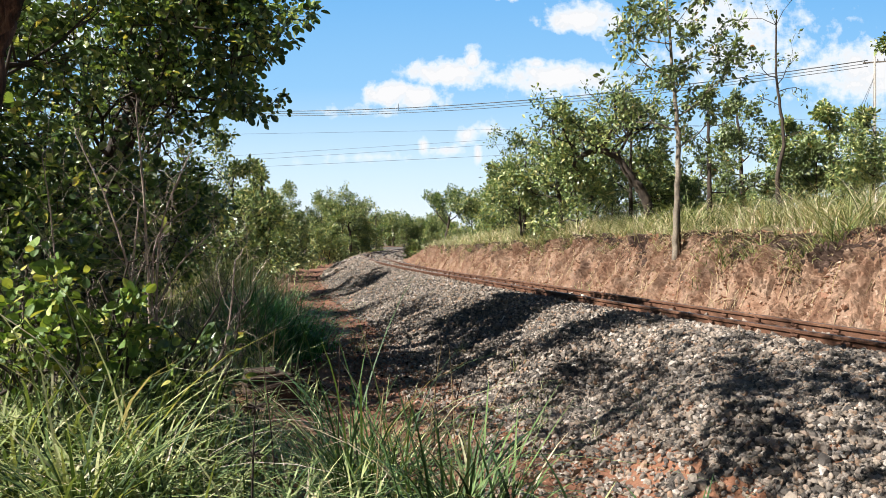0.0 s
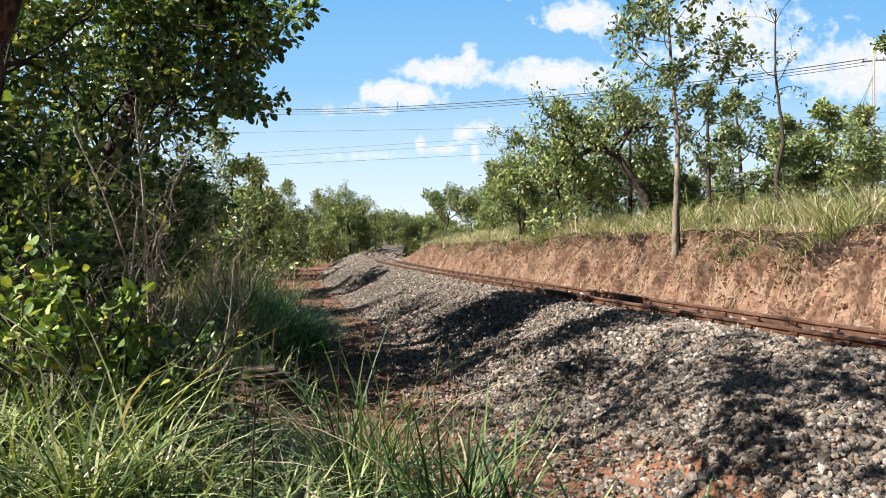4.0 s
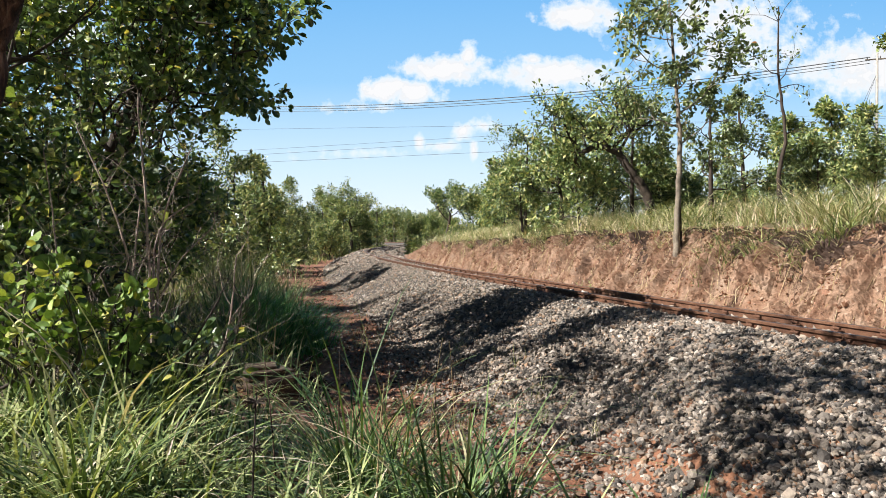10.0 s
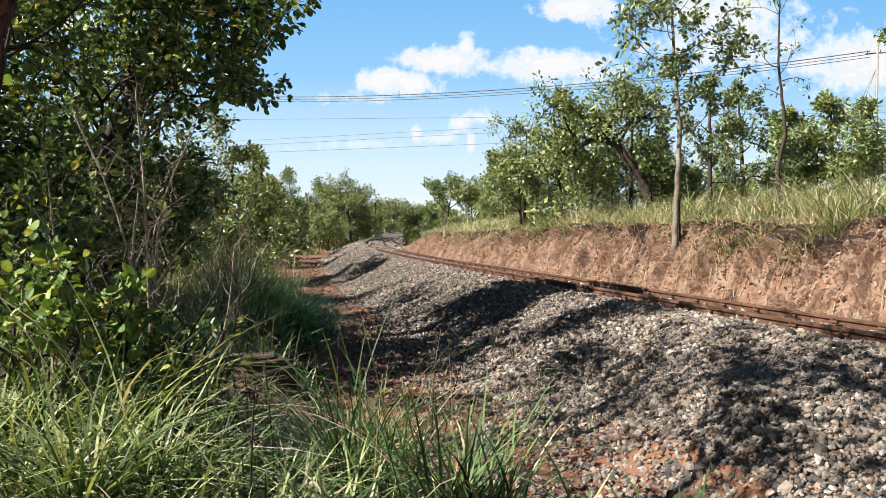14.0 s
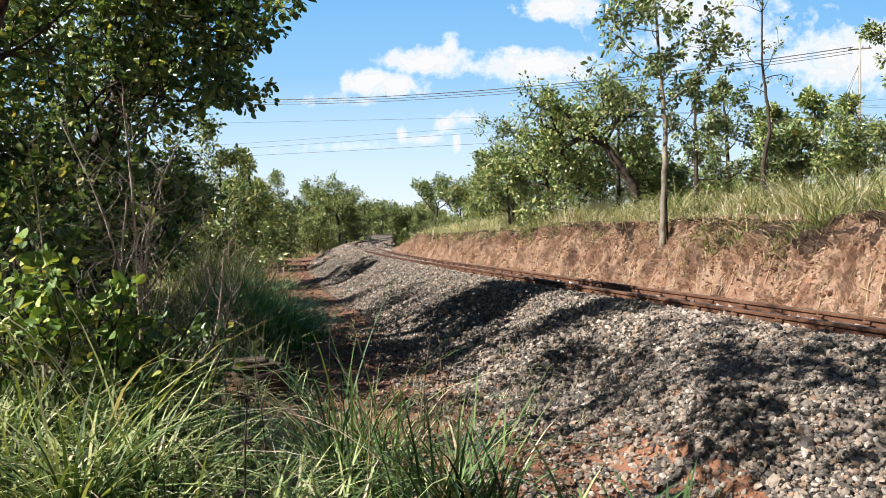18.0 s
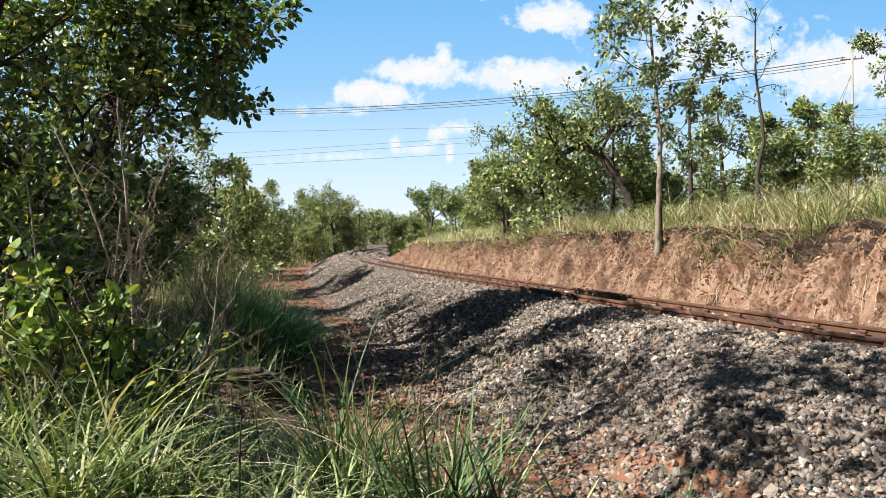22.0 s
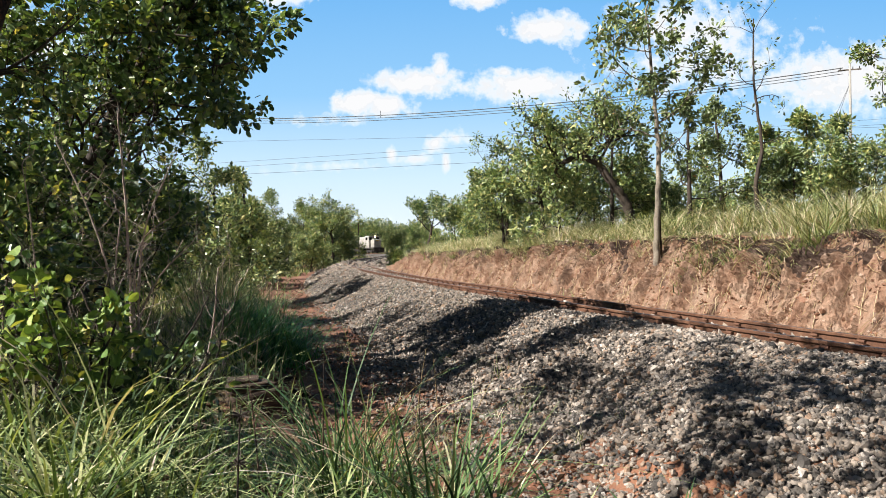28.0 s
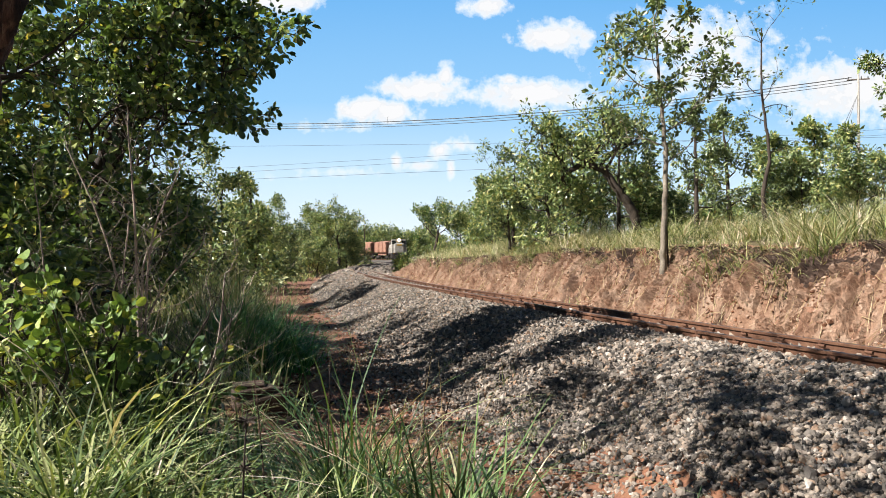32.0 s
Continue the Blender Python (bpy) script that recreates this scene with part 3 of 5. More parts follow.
# ---- trees ----
def curve_line(points, k=9):
    p = np.array([2 * np.array(points[0]) - np.array(points[1]), *points, 2 * np.array(points[-1]) - np.array(points[-2])], float)
    out = []
    for a, b, c, d in zip(p[:-3], p[1:-2], p[2:-1], p[3:]):
        t = np.linspace(0, 1, k, endpoint=False)[:, None]
        out.append(0.5 * (2 * b + (c - a) * t + (2 * a - 5 * b + 4 * c - d) * t ** 2 + (3 * b - a - 3 * c + d) * t ** 3))
    return np.concatenate([*out, p[-2:-1]])


def grow(r, start, way, length, radius, level, lines, tips, wild=0.5, kids=4, lift=0.12):
    """A crooked branch with side branches; notes its lines, and twig stretches for leaves as tips."""
    k = 7
    pts, d = [np.array(start, float)], unit(np.array(way, float))
    for _ in range(k):
        d = unit(d + r.normal(0, wild * 0.32, 3) + [0, 0, lift * 0.35])
        pts.append(pts[-1] + d * length / k)
    pts = np.array(pts)
    lines.append((pts, radius * np.linspace(1, 0.35, k + 1)) if level > 1 else (pts[::2] if level else pts[[0, 4, 7]], radius * np.linspace(1, 0.35, 4 if level else 3)))
    if level <= 1:
        tips.append(pts)
    if level > 0:
        for c in range(kids):
            a = 0.25 + 0.75 * (c + r.random()) / kids
            i = a * k
            at = pts[int(min(i, k - 1))] + (pts[int(min(i, k - 1)) + 1] - pts[int(min(i, k - 1))]) * (i - int(min(i, k - 1)))
            side = unit(np.cross(d, r.normal(0, 1, 3)))
            grow(r, at, unit(d * 0.55 + side * 0.95 + [0, 0, lift]), length * r.uniform(0.42, 0.66), radius * 0.5, level - 1, lines, tips, wild, kids, lift)


def leaves_on(r, tips, per_tip, size, droop, big, spread):
    at, along = [], []
    for pts in tips:
        u = (1 - 0.5 * r.random(per_tip) ** 1.7) * (len(pts) - 1)
        i = np.minimum(u.astype(int), len(pts) - 2)
        p = pts[i] + (pts[i + 1] - pts[i]) * (u - i)[:, None]
        off = r.normal(0, 1, (per_tip, 3))
        at.append(p + off * spread * size * 0.45)
        along.append(unit(off + 0.5 * unit(pts[-1] - pts[0]) - np.array([0, 0, droop])))
    at, along = np.concatenate(at), np.concatenate(along)
    up = unit(r.normal(0, 0.85, at.shape) + [0, 0, 1])
    d = size * np.exp(r.normal(0, 0.25, len(at)))
    if big == "broad":
        return scatter(BROAD_LEAF, BROAD_FACES, at, along, up, d)
    return scatter((ROUND_LEAF if big == "round" else LEAF) if big else SMALL_LEAF, LEAF_FACES if big else SMALL_FACES, at, along, up, d)


def tree(name, label, trunk, radius, limbs, leaf, leaf_size, bark, seed, per_tip=9, droop=0.3, big=False, wild=0.5, kids=4, level=2, lift=0.12, spread=0.9,
         crown_from=0.45, limb_length=(1.0, 1.8), extra=(), category="tree", taper=0.35, up_bias=0.35, sides=6, sink=0.12, top_limb=True, bare=False, ridged=False):
    """trunk: plan points (x, y, height over the ground at the foot); extra: (fraction of the trunk, direction, length) of chosen limbs."""
    r = np.random.default_rng(seed)
    x0, y0 = trunk[0][0], trunk[0][1]
    z0 = gz(x0, y0) - sink
    pts = curve_line([(x - x0, y - y0, z) for x, y, z in trunk])
    root = new(name)
    root.location = (x0, y0, z0)
    tagged(root, label, category)
    rad = radius * np.linspace(1, taper, len(pts))
    rad[:3] *= [1.35, 1.15, 1.05]
    pts[1:-1, :2] += r.normal(0, radius * 0.12, (len(pts) - 2, 2))
    lines, tips = [], []
    starts = []
    for i in range(limbs):
        starts.append(len(lines))
        f = crown_from + (1 - crown_from) * (i + r.random()) / limbs
        k = min(int(f * (len(pts) - 1)), len(pts) - 2)
        a = i * 2.4 + r.uniform(-0.5, 0.5)
        way = np.array([math.cos(a), math.sin(a), up_bias + r.uniform(-0.15, 0.45)])
        grow(r, pts[k], way, r.uniform(*limb_length) * (1.12 - 0.3 * (f - crown_from) / (1.001 - crown_from)), rad[k] * 0.42, level, lines, tips, wild, kids, lift)
    if top_limb:
        starts.append(len(lines))
        grow(r, pts[-1], unit(pts[-1] - pts[-3]) + r.normal(0, 0.15, 3), limb_length[0] * 0.6, rad[-1] * 0.9, level, lines, tips, wild, kids, lift)
    for f, way, length in extra:
        k = min(int(f * (len(pts) - 1)), len(pts) - 2)
        starts.append(len(lines))
        grow(r, pts[k], way, length, rad[k] * 0.5, level, lines, tips, wild * 0.8, kids + 1, lift)
    if ridged:
        fine = np.linspace(0, len(pts) - 1, 120)
        pts = np.stack([np.interp(fine, np.arange(len(pts)), pts[:, q]) for q in range(3)], 1)
        rad = np.interp(fine, np.arange(len(rad)), rad)
    v, f = tubes([(pts, rad)], 40 if ridged else 10)
    if ridged:
        a = np.tile(np.arange(40) / 40, 120)
        h = np.repeat(np.arange(120) / 120, 40)
        c = np.repeat(pts, 40, 0)
        v = c + (v - c) * (1 + 0.11 * waves(a * 9, h * 7, 0.8, 5) + 0.11 * waves(a * 22, h * 9, 0.8, 6) + r.normal(0, 0.025, len(a)))[:, None]
    piece("trunk", mesh_of("trunk", v, f, bark, True), root)
    for i, j in zip(starts, [*starts[1:], len(lines)]):
        groups = [(g, n) for g, n in ((lines[i:i + 1], sides), ([q for q in lines[i + 1:j] if len(q[0]) > 3], max(3, sides - 2)), ([q for q in lines[i + 1:j] if len(q[0]) <= 3 and not bare], 3)) if g]
        made, shift = [tubes(g, n) for g, n in groups], 0
        for k, (v, f) in enumerate(made):
            made[k], shift = (v, f + shift), shift + len(v)
        v, f = np.concatenate([q[0] for q in made]), np.concatenate([q[1] for q in made])
        piece("limb", mesh_of("limb", v, f, bark, True), root)
    if per_tip:
        v, f = leaves_on(r, tips, per_tip, leaf_size, droop, big, spread)
        crown = piece("crown", mesh_of("crown", v, f, leaf), root)
        tagged(crown, kind="stuff")
    return root


def simple_tree(name, label, x, y, top, width, leaf, leaf_size, seed, bark=BARK, limbs=6, per_tip=9, base=None, **more):
    """A tree at x y whose top stands at that height over the datum, with a crown of that width."""
    h = top - gz(x, y)
    r = np.random.default_rng(seed)
    lean = r.normal(0, 0.05 * h, 2)
    trunk = [(x, y, 0), (x + lean[0] * 0.4, y + lean[1] * 0.4, h * 0.35), (x + lean[0], y + lean[1], h * 0.8)]
    return tree(name, label, trunk, 0.02 + 0.014 * h, limbs, leaf, leaf_size, bark, seed, per_tip, limb_length=(width * 0.36, width * 0.52), **more)

# the slender tree in the cutting face
x1 = 4.61
tree("tree", "slender pale-barked tree standing on the cutting edge", [(x1 - 0.02, 14.37, 0), (x1 + 0.02, 14.4, 0.95), (x1 + 0.08, 14.42, 2.5), (x1, 14.47, 3.9), (x1 - 0.12, 14.47, 5.4)],
     0.074, 7, LEAF_GREY, 0.1, BARK, 31, 17, 0.5, True, 0.6, 3, 2, 0.15, 0.85, 0.5, (0.6, 1.0), taper=0.25, sink=0.32,
     extra=((0.76, (-1, 0.1, 0.3), 1.35), (0.62, (1, 0.2, 0.45), 1.35), (0.88, (-1, 0, 0.2), 1.0), (0.8, (1, 0.2, 0.4), 1.1)))
# the thin bare-topped tree behind it
x2 = 8.15
tree("tree", "thin dark-barked tree with a nearly bare top", [(x2, 17.5, 0), (x2 - 0.1, 17.5, 1.0), (x2 + 0.05, 17.5, 2.0), (x2 - 0.12, 17.5, 3.4), (x2 - 0.12, 17.5, 5.0)],
     0.065, 5, LEAF_GREY, 0.09, BARK_DARK, 32, 6, 0.3, False, 0.7, 3, 1, 0.2, 0.8, 0.5, (0.5, 0.9), taper=0.22,
     extra=((0.97, (-0.9, 0, 0.75), 1.25), (0.97, (1, 0.1, 0.7), 1.4), (0.75, (-1, 0, 0.12), 0.9), (0.7, (1, 0, 0.5), 0.7)), top_limb=False)
# the leaning dark tree
x3 = 5.76
tree("tree", "leaning tree with a crooked dark trunk", [(x3, 20, 0), (x3 - 0.12, 20, 0.9), (x3 - 0.5, 20, 1.5), (x3 - 0.95, 20.1, 2.15), (x3 - 1.5, 20.2, 2.3), (x3 - 2.0, 20.2, 2.05)],
     0.15, 5, LEAF_MID, 0.105, BARK_DARK, 33, 14, 0.3, True, 0.95, 4, 2, 0.25, 1.5, 0.6, (1.0, 1.7), up_bias=0.7, taper=0.45,
     extra=((0.95, (-1, -0.2, 0.5), 1.5), (0.6, (0.6, 0, 1.0), 1.6), (0.72, (-0.3, -0.3, 1.0), 1.7), (0.66, (0.9, -0.3, 0.5), 1.3)))
x4 = 0.80
tree("tree", "umbrella-crowned tree with a dark forked trunk", [(x4, 65, 0), (x4 - 0.1, 65, 1.9), (x4 + 0.1, 65, 3.4)], 0.24, 0, LEAF_DARK, 0.17, BARK_DARK, 56, 30, 0.1, False, 0.45, 5, 2, 0.08, 1.0, 0.5,
     extra=((0.8, (-1, 0.1, 0.75), 2.5), (0.9, (0.9, 0, 0.75), 2.2), (0.97, (-0.3, 0.5, 1.2), 2.2), (0.97, (0.3, -0.5, 1.2), 2.2)), top_limb=False)
x5 = -7.3
tree("tree", "tall spreading tree along the line", [(x5, 60, 0), (x5 + 0.1, 60, 1.9), (x5 - 0.1, 60, 3.4)], 0.17, 2, LEAF_MID, 0.15, BARK_DARK, 65, 30, 0.1, False, 0.5, 5, 2, 0.08, 1.1, 0.6, (1.2, 1.5),
     extra=((0.85, (-0.9, 0.1, 0.8), 2.1), (0.95, (0.9, 0, 0.7), 2.0), (0.97, (-0.3, 0.5, 1.1), 2.0), (0.97, (0.4, -0.5, 1.1), 2.0)), top_limb=False)
BUSHY = dict(crown_from=0.12, per_tip=26, limbs=8, wild=0.75, spread=1.3, bark=BARK_DARK)
TREEY = dict(crown_from=0.3, per_tip=26, limbs=7, wild=0.8, spread=1.3, bark=BARK_DARK)
DENSE = dict(BUSHY, per_tip=32)
BROAD = dict(TREEY, per_tip=19, big=True, spread=1.0)
for x, y, top, width, leaf, size, seed, style, label in (
    (3.85, 23, 6.35, 2.7, LEAF_MID, 0.115, 41, BROAD, "leafy young tree behind the cutting"),
    (3.0, 26, 5.5, 3.4, LEAF_MID, 0.098, 42, BUSHY, "leafy young tree behind the cutting"),
    (5.6, 21.5, 5.93, 2.6, LEAF_MID, 0.112, 43, BROAD, "leafy tree with a tangled crown"),
    (4.9, 24, 5.40, 3.2, LEAF_MID, 0.115, 44, BROAD, "tangled leafy tree on the bank"),
    (7.00, 19, 6.10, 1.7, LEAF_GREY, 0.088, 45, BROAD, "leafy grey-green tree on the bank"),
    (8.29, 20, 6.25, 1.4, LEAF_GREY, 0.088, 46, BROAD, "thin grey-green tree on the bank"),
    (11.28, 21, 5.92, 2.2, LEAF_MID, 0.112, 47, BROAD, "leafy tree on the grassy bank"),
    (11.03, 23, 5.79, 2.0, LEAF_MID, 0.112, 48, BROAD, "leafy tree on the grassy bank"),
    (10.84, 16, 7.36, 2.0, LEAF_MID, 0.088, 49, TREEY, "tree at the bank's edge"),
    (11.2, 19, 5.0, 2.6, LEAF_MID, 0.10, 50, BUSHY, "yellow-green bush on the bank"),
    (10.54, 20.5, 4.40, 1.89, LEAF_GREY, 0.10, 51, BUSHY, "bright green bush on the bank"),
    (7.51, 23, 3.5, 2.0, LEAF_MID, 0.085, 52, BUSHY, "leafy bush behind the grass"),
    (5.86, 25, 3.94, 2.6, LEAF_MID, 0.085, 53, BUSHY, "leafy bush behind the grass"),
    (4.26, 27, 4.43, 3.3, LEAF_MID, 0.09, 57, BUSHY, "leafy bush behind the grass"),
    (9.49, 24, 3.1, 1.6, LEAF_MID, 0.085, 58, BUSHY, "low leafy bush behind the grass"),
    (4.1, 21.5, 4.6, 2.3, LEAF_MID, 0.11, 151, BUSHY, "leafy bush behind the grass"),
    (2.75, 24.5, 4.3, 2.4, LEAF_MID, 0.11, 152, BUSHY, "leafy bush behind the grass"),
    (6.4, 22.5, 4.7, 2.2, LEAF_MID, 0.11, 153, BUSHY, "leafy bush behind the grass"),
    (2.93, 33, 4.03, 3.03, LEAF_MID, 0.136, 54, BUSHY, "leafy bush behind the grass"),
    (2.79, 36, 5.20, 2.48, LEAF_MID, 0.144, 55, TREEY, "small leafy tree along the bank"),
    (2.15, 46, 4.24, 3.52, LEAF_MID, 0.153, 59, BUSHY, "leafy bush along the bank"),
    # beside the path
    (-5.97, 22, 4.40, 3.20, LEAF_MID, 0.11, 61, DENSE, "leafy tree beside the path"),
    (-5.67, 25, 5.09, 1.72, LEAF_MID, 0.1, 62, TREEY, "leafy tree beside the path"),
    (-8.2, 32, 4.32, 3.19, LEAF_MID, 0.12, 63, DENSE, "leafy tree along the path"),
    (-9.9, 42, 4.6, 3.54, LEAF_MID, 0.14, 64, DENSE, "leafy tree along the path"),
    (-12.7, 66, 6.9, 5.6, LEAF_MID, 0.17, 86, DENSE, "leafy tree along the line"),
    (-11.4, 71, 6.6, 5.6, LEAF_MID, 0.17, 87, DENSE, "leafy tree along the line"),
    (-13.6, 60, 5.4, 5.0, LEAF_MID, 0.16, 154, DENSE, "leafy bush along the line"),
    (-9.9, 66, 4.9, 4.8, LEAF_MID, 0.16, 155, DENSE, "leafy bush along the line"),
    (-9.4, 74, 4.6, 5.2, LEAF_MID, 0.17, 156, DENSE, "leafy bush along the line"),
    (-11.8, 62, 4.2, 4.6, LEAF_MID, 0.16, 157, DENSE, "leafy bush along the line"),
    (-14.5, 60, 6.3, 4.6, LEAF_MID, 0.17, 88, DENSE, "leafy tree along the line"),
    (-8.27, 62, 4.08, 4.75, LEAF_MID, 0.161, 69, DENSE, "leafy bush along the line"),
    (-9.59, 92, 5.22, 4.93, LEAF_MID, 0.22, 66, DENSE, "leafy tree along the line"),
    (-8.7, 36, 2.72, 3.31, LEAF_MID, 0.13, 83, DENSE, "leafy bush beside the path"),
    (-8.6, 57, 2.6, 3.6, LEAF_MID, 0.15, 158, DENSE, "low leafy bush along the line"),
    (-10.9, 50, 3.6, 4.21, LEAF_MID, 0.14, 84, DENSE, "leafy bush along the path"),
    (-8.28, 75, 3.42, 4.60, LEAF_MID, 0.16, 85, DENSE, "leafy bush along the line"),
    (-5.13, 17, 2.90, 2.61, LEAF_MID, 0.119, 67, BUSHY, "leafy bush beside the path"),
    (-5.77, 24, 2.84, 2.39, LEAF_MID, 0.127, 68, DENSE, "leafy bush beside the path"),
    (-1.84, 60, 1.06, 1.56, LEAF_MID, 0.2, 70, BUSHY, "low bush at the end of the cutting"),
):
    simple_tree("tree" if style is not BUSHY or "tree" in label else "bush", label, x, y, top, width, leaf, size, seed, **style)

# the big tree over the path, its rough trunk beside the camera
tree("tree", "rough reddish tree trunk leaning over the path", [(-1.71, 2.2, 0), (-1.62, 2.2, 1.0), (-1.46, 2.2, 1.7), (-1.325, 2.22, 2.2), (-1.2, 2.35, 2.9), (-1.35, 2.8, 4.2)],
     0.14, 0, LEAF_DARK, 0.13, BARK_RED, 71, 20, 0.3, True, limb_length=(2.4, 2.6), kids=5, up_bias=0.5, taper=0.6, ridged=True)
for x, y, h, reach, limbs, seed, lean in ((-5.4, 10.5, 5.2, 2.2, 13, 72, 1.3), (-5.2, 7.2, 4.6, 1.7, 12, 73, 0.7), (-6.0, 8.4, 4.3, 1.6, 12, 76, 0.6), (-6.6, 12.5, 5.2, 2.2, 12, 74, 0.8),
                                       (-6.3, 15.5, 4.8, 2.0, 10, 77, 0.4)):
    tree("tree", "dark broad-leaved tree shading the path", [(x, y, 0), (x + lean * 0.2, y + 0.1, h * 0.25), (x + lean * 0.6, y, h * 0.5), (x + lean, y + 0.1, h * 0.75)],
         0.06 + 0.016 * h, limbs, LEAF_DARK, 0.082, BARK_DARK, seed, 8 if seed == 72 else 18 if y < 12 else 8, 0.4, "round" if y < 14 else False, 0.5, 4, 2, 0.12, 1.1, 0.22, (reach * 0.75, reach * 1.1),
         extra=((0.85, (1, 0.05, 0.2), reach * 0.62), (0.7, (0.9, -0.5, 0.15), reach * 0.7)) if seed in (72, 74) else ())
for x, y, h, w, seed in ((-4.3, 7.6, 2.1, 1.2, 91), (-3.9, 9.4, 2.0, 1.2, 92), (-5.6, 6.0, 2.2, 1.2, 93), (-3.9, 6.2, 1.1, 0.8, 94), (-4.6, 11.5, 2.3, 1.2, 95), (-6.5, 6.8, 3.0, 1.4, 97), (-5.3, 13.5, 2.2, 1.2, 98)):
    tree("bush", "dark leafy undergrowth bush beside the path", [(x, y, 0), (x + 0.1, y, h * 0.4), (x + 0.15, y + 0.1, h * 0.75)],
         0.04, 9, LEAF_DARK, 0.075, BARK_DARK, seed, 20, 0.3, "round", 0.6, 4, 2, 0.15, 1.2, 0.06, (w * 0.7, w), category="bush")
tree("tree", "broad-leaved tree whose crown hangs over the path", [(-4.8, 10.0, 0), (-4.55, 10.0, 1.5), (-4.05, 10.0, 3.0), (-3.55, 10.1, 4.4)], 0.13, 9, LEAF_DARK, 0.084, BARK_DARK, 82, 19, 0.4, "broad",
     0.6, 4, 2, 0.06, 1.35, 0.72, (1.0, 1.4), up_bias=0.2, extra=((0.99, (1, 0.2, 0.42), 1.45), (0.99, (1, 0.1, 0.1), 1.5), (0.99, (1, -0.1, -0.3), 1.55), (0.98, (1, 0.2, -0.62), 1.45), (0.98, (0.9, -0.4, 0.35), 1.3), (0.97, (0.8, -0.5, -0.4), 1.1)))
# tall trees added out of view only so their high crowns shade ballast and path
for x, y, h, reach, seed in ((-3.6, 3.1, 6.2, 1.3, 144), (-3.9, 4.4, 6.3, 1.5, 141), (-5.5, 6.4, 6.6, 1.5, 142), (-7.0, 3.9, 7.0, 1.6, 146)):
    tree("tree", "added tall tree out of view, its high open crown shading ballast and path", [(x, y, 0), (x + 0.15, y + 0.1, h * 0.3), (x + 0.5, y, h * 0.6), (x + 1.15, y + 0.1, h * 0.84)],
         0.065, 8, LEAF_DARK, 0.12, BARK_DARK, seed, {144: 10, 141: 14, 146: 9}.get(seed, 24), 0.4, False, 0.5, 3, 2, 0.12, 0.95, 0.72, (reach * 0.8, reach * 1.2), up_bias=0.15)
# bare twiggy bushes: fine tangle, then the taller bent stems
for k, (x, y, h, seed) in enumerate(((-2.35, 5.0, 1.6, 113), (-2.75, 4.9, 1.5, 114), (-1.75, 5.5, 1.25, 115), (-2.2, 4.7, 1.2, 116), (-2.6, 4.4, 1.1, 117), (-1.6, 4.8, 0.9, 118))):
    lean = (0.3, -0.28, 0.22, -0.3, 0.1, 0.3)[k]
    tree("bush", "bare grey twiggy bush", [(x, y, 0), (x + lean * 0.1, y, h * 0.25), (x + lean * 0.7, y + 0.05, h * 0.55), (x + lean, y + 0.05, h)], 0.014, 8, LEAF_DARK, 0.1, BARK_DARK if k % 2 else TWIG, seed, 0,
         wild=1.1, kids=4, level=2, lift=0.3, crown_from=0.1, limb_length=(0.4, 0.85), up_bias=0.6, category="bush", sides=4)
for seed, r, way in ((161, 0.013, [(-1.93, 0), (-1.96, 0.8), (-1.99, 1.6), (-2.04, 2.25)]), (162, 0.011, [(-2.0, 0), (-2.07, 0.95), (-2.22, 1.55), (-2.46, 2.1)]), (163, 0.01, [(-1.92, 0), (-1.93, 0.95), (-1.88, 1.5), (-1.7, 1.95)]),
                     (164, 0.009, [(-1.95, 0), (-1.97, 0.9), (-1.92, 1.4), (-1.66, 1.62)]), (165, 0.009, [(-2.66, 0), (-2.62, 0.8), (-2.66, 1.5), (-2.72, 1.95)]), (166, 0.01, [(-2.05, 0), (-2.0, 0.7), (-1.83, 1.15), (-1.58, 1.42)])):
    tree("bush", "tall bare pinkish-grey stem of a dead bush", [(x, 5.0 + 0.02 * (seed - 161), z) for x, z in way], r, 8, LEAF_DARK, 0.1, TWIG, seed, 0,
         wild=1.0, kids=3, level=1, lift=0.35, crown_from=0.3, limb_length=(0.3, 0.75), up_bias=0.9, category="bush", sides=5, taper=0.4)
for seed, x, y, h, lean in ((171, -2.3, 4.3, 1.15, -0.3), (172, -2.0, 4.4, 1.2, 0.15), (173, -1.8, 4.35, 1.1, -0.2), (174, -2.55, 4.4, 1.2, 0.1), (175, -1.6, 4.5, 0.9, 0.25)):
    tree("bush", "crooked dark bare stems among the shrub's leaves", [(x, y, 0), (x + lean * 0.5, y, h * 0.3), (x + lean * 0.2, y, h * 0.6), (x + lean, y, h)], 0.014, 6, LEAF_DARK, 0.1, BARK_DARK, seed, 0,
         wild=1.6, kids=3, level=1, lift=0.2, crown_from=0.25, limb_length=(0.35, 0.6), up_bias=0.5, category="bush", sides=5, taper=0.4)
# young shrub in front: crooked dark stems, bright broad leaves on top and darker ones below
for x, y, h, lean, seed in ((-2.02, 4.1, 1.16, -0.05, 121), (-2.25, 4.25, 1.14, -0.12, 122), (-1.84, 4.3, 1.05, 0.06, 123), (-2.38, 4.0, 0.95, -0.2, 125)):
    tree("shrub", "young shrub with broad lime-green leaves", [(x, y, 0), (x + lean, y, h * 0.4), (x - lean * 0.4, y, h * 0.62), (x + lean, y, h * 0.85)], 0.017, 6, LEAF_LIME, 0.058, BARK_DARK, seed, 6, 0.25, "broad",
         0.8, 3, 1, 0.2, 0.8, 0.35, (0.24, 0.4), up_bias=0.6, category="shrub", sides=5)
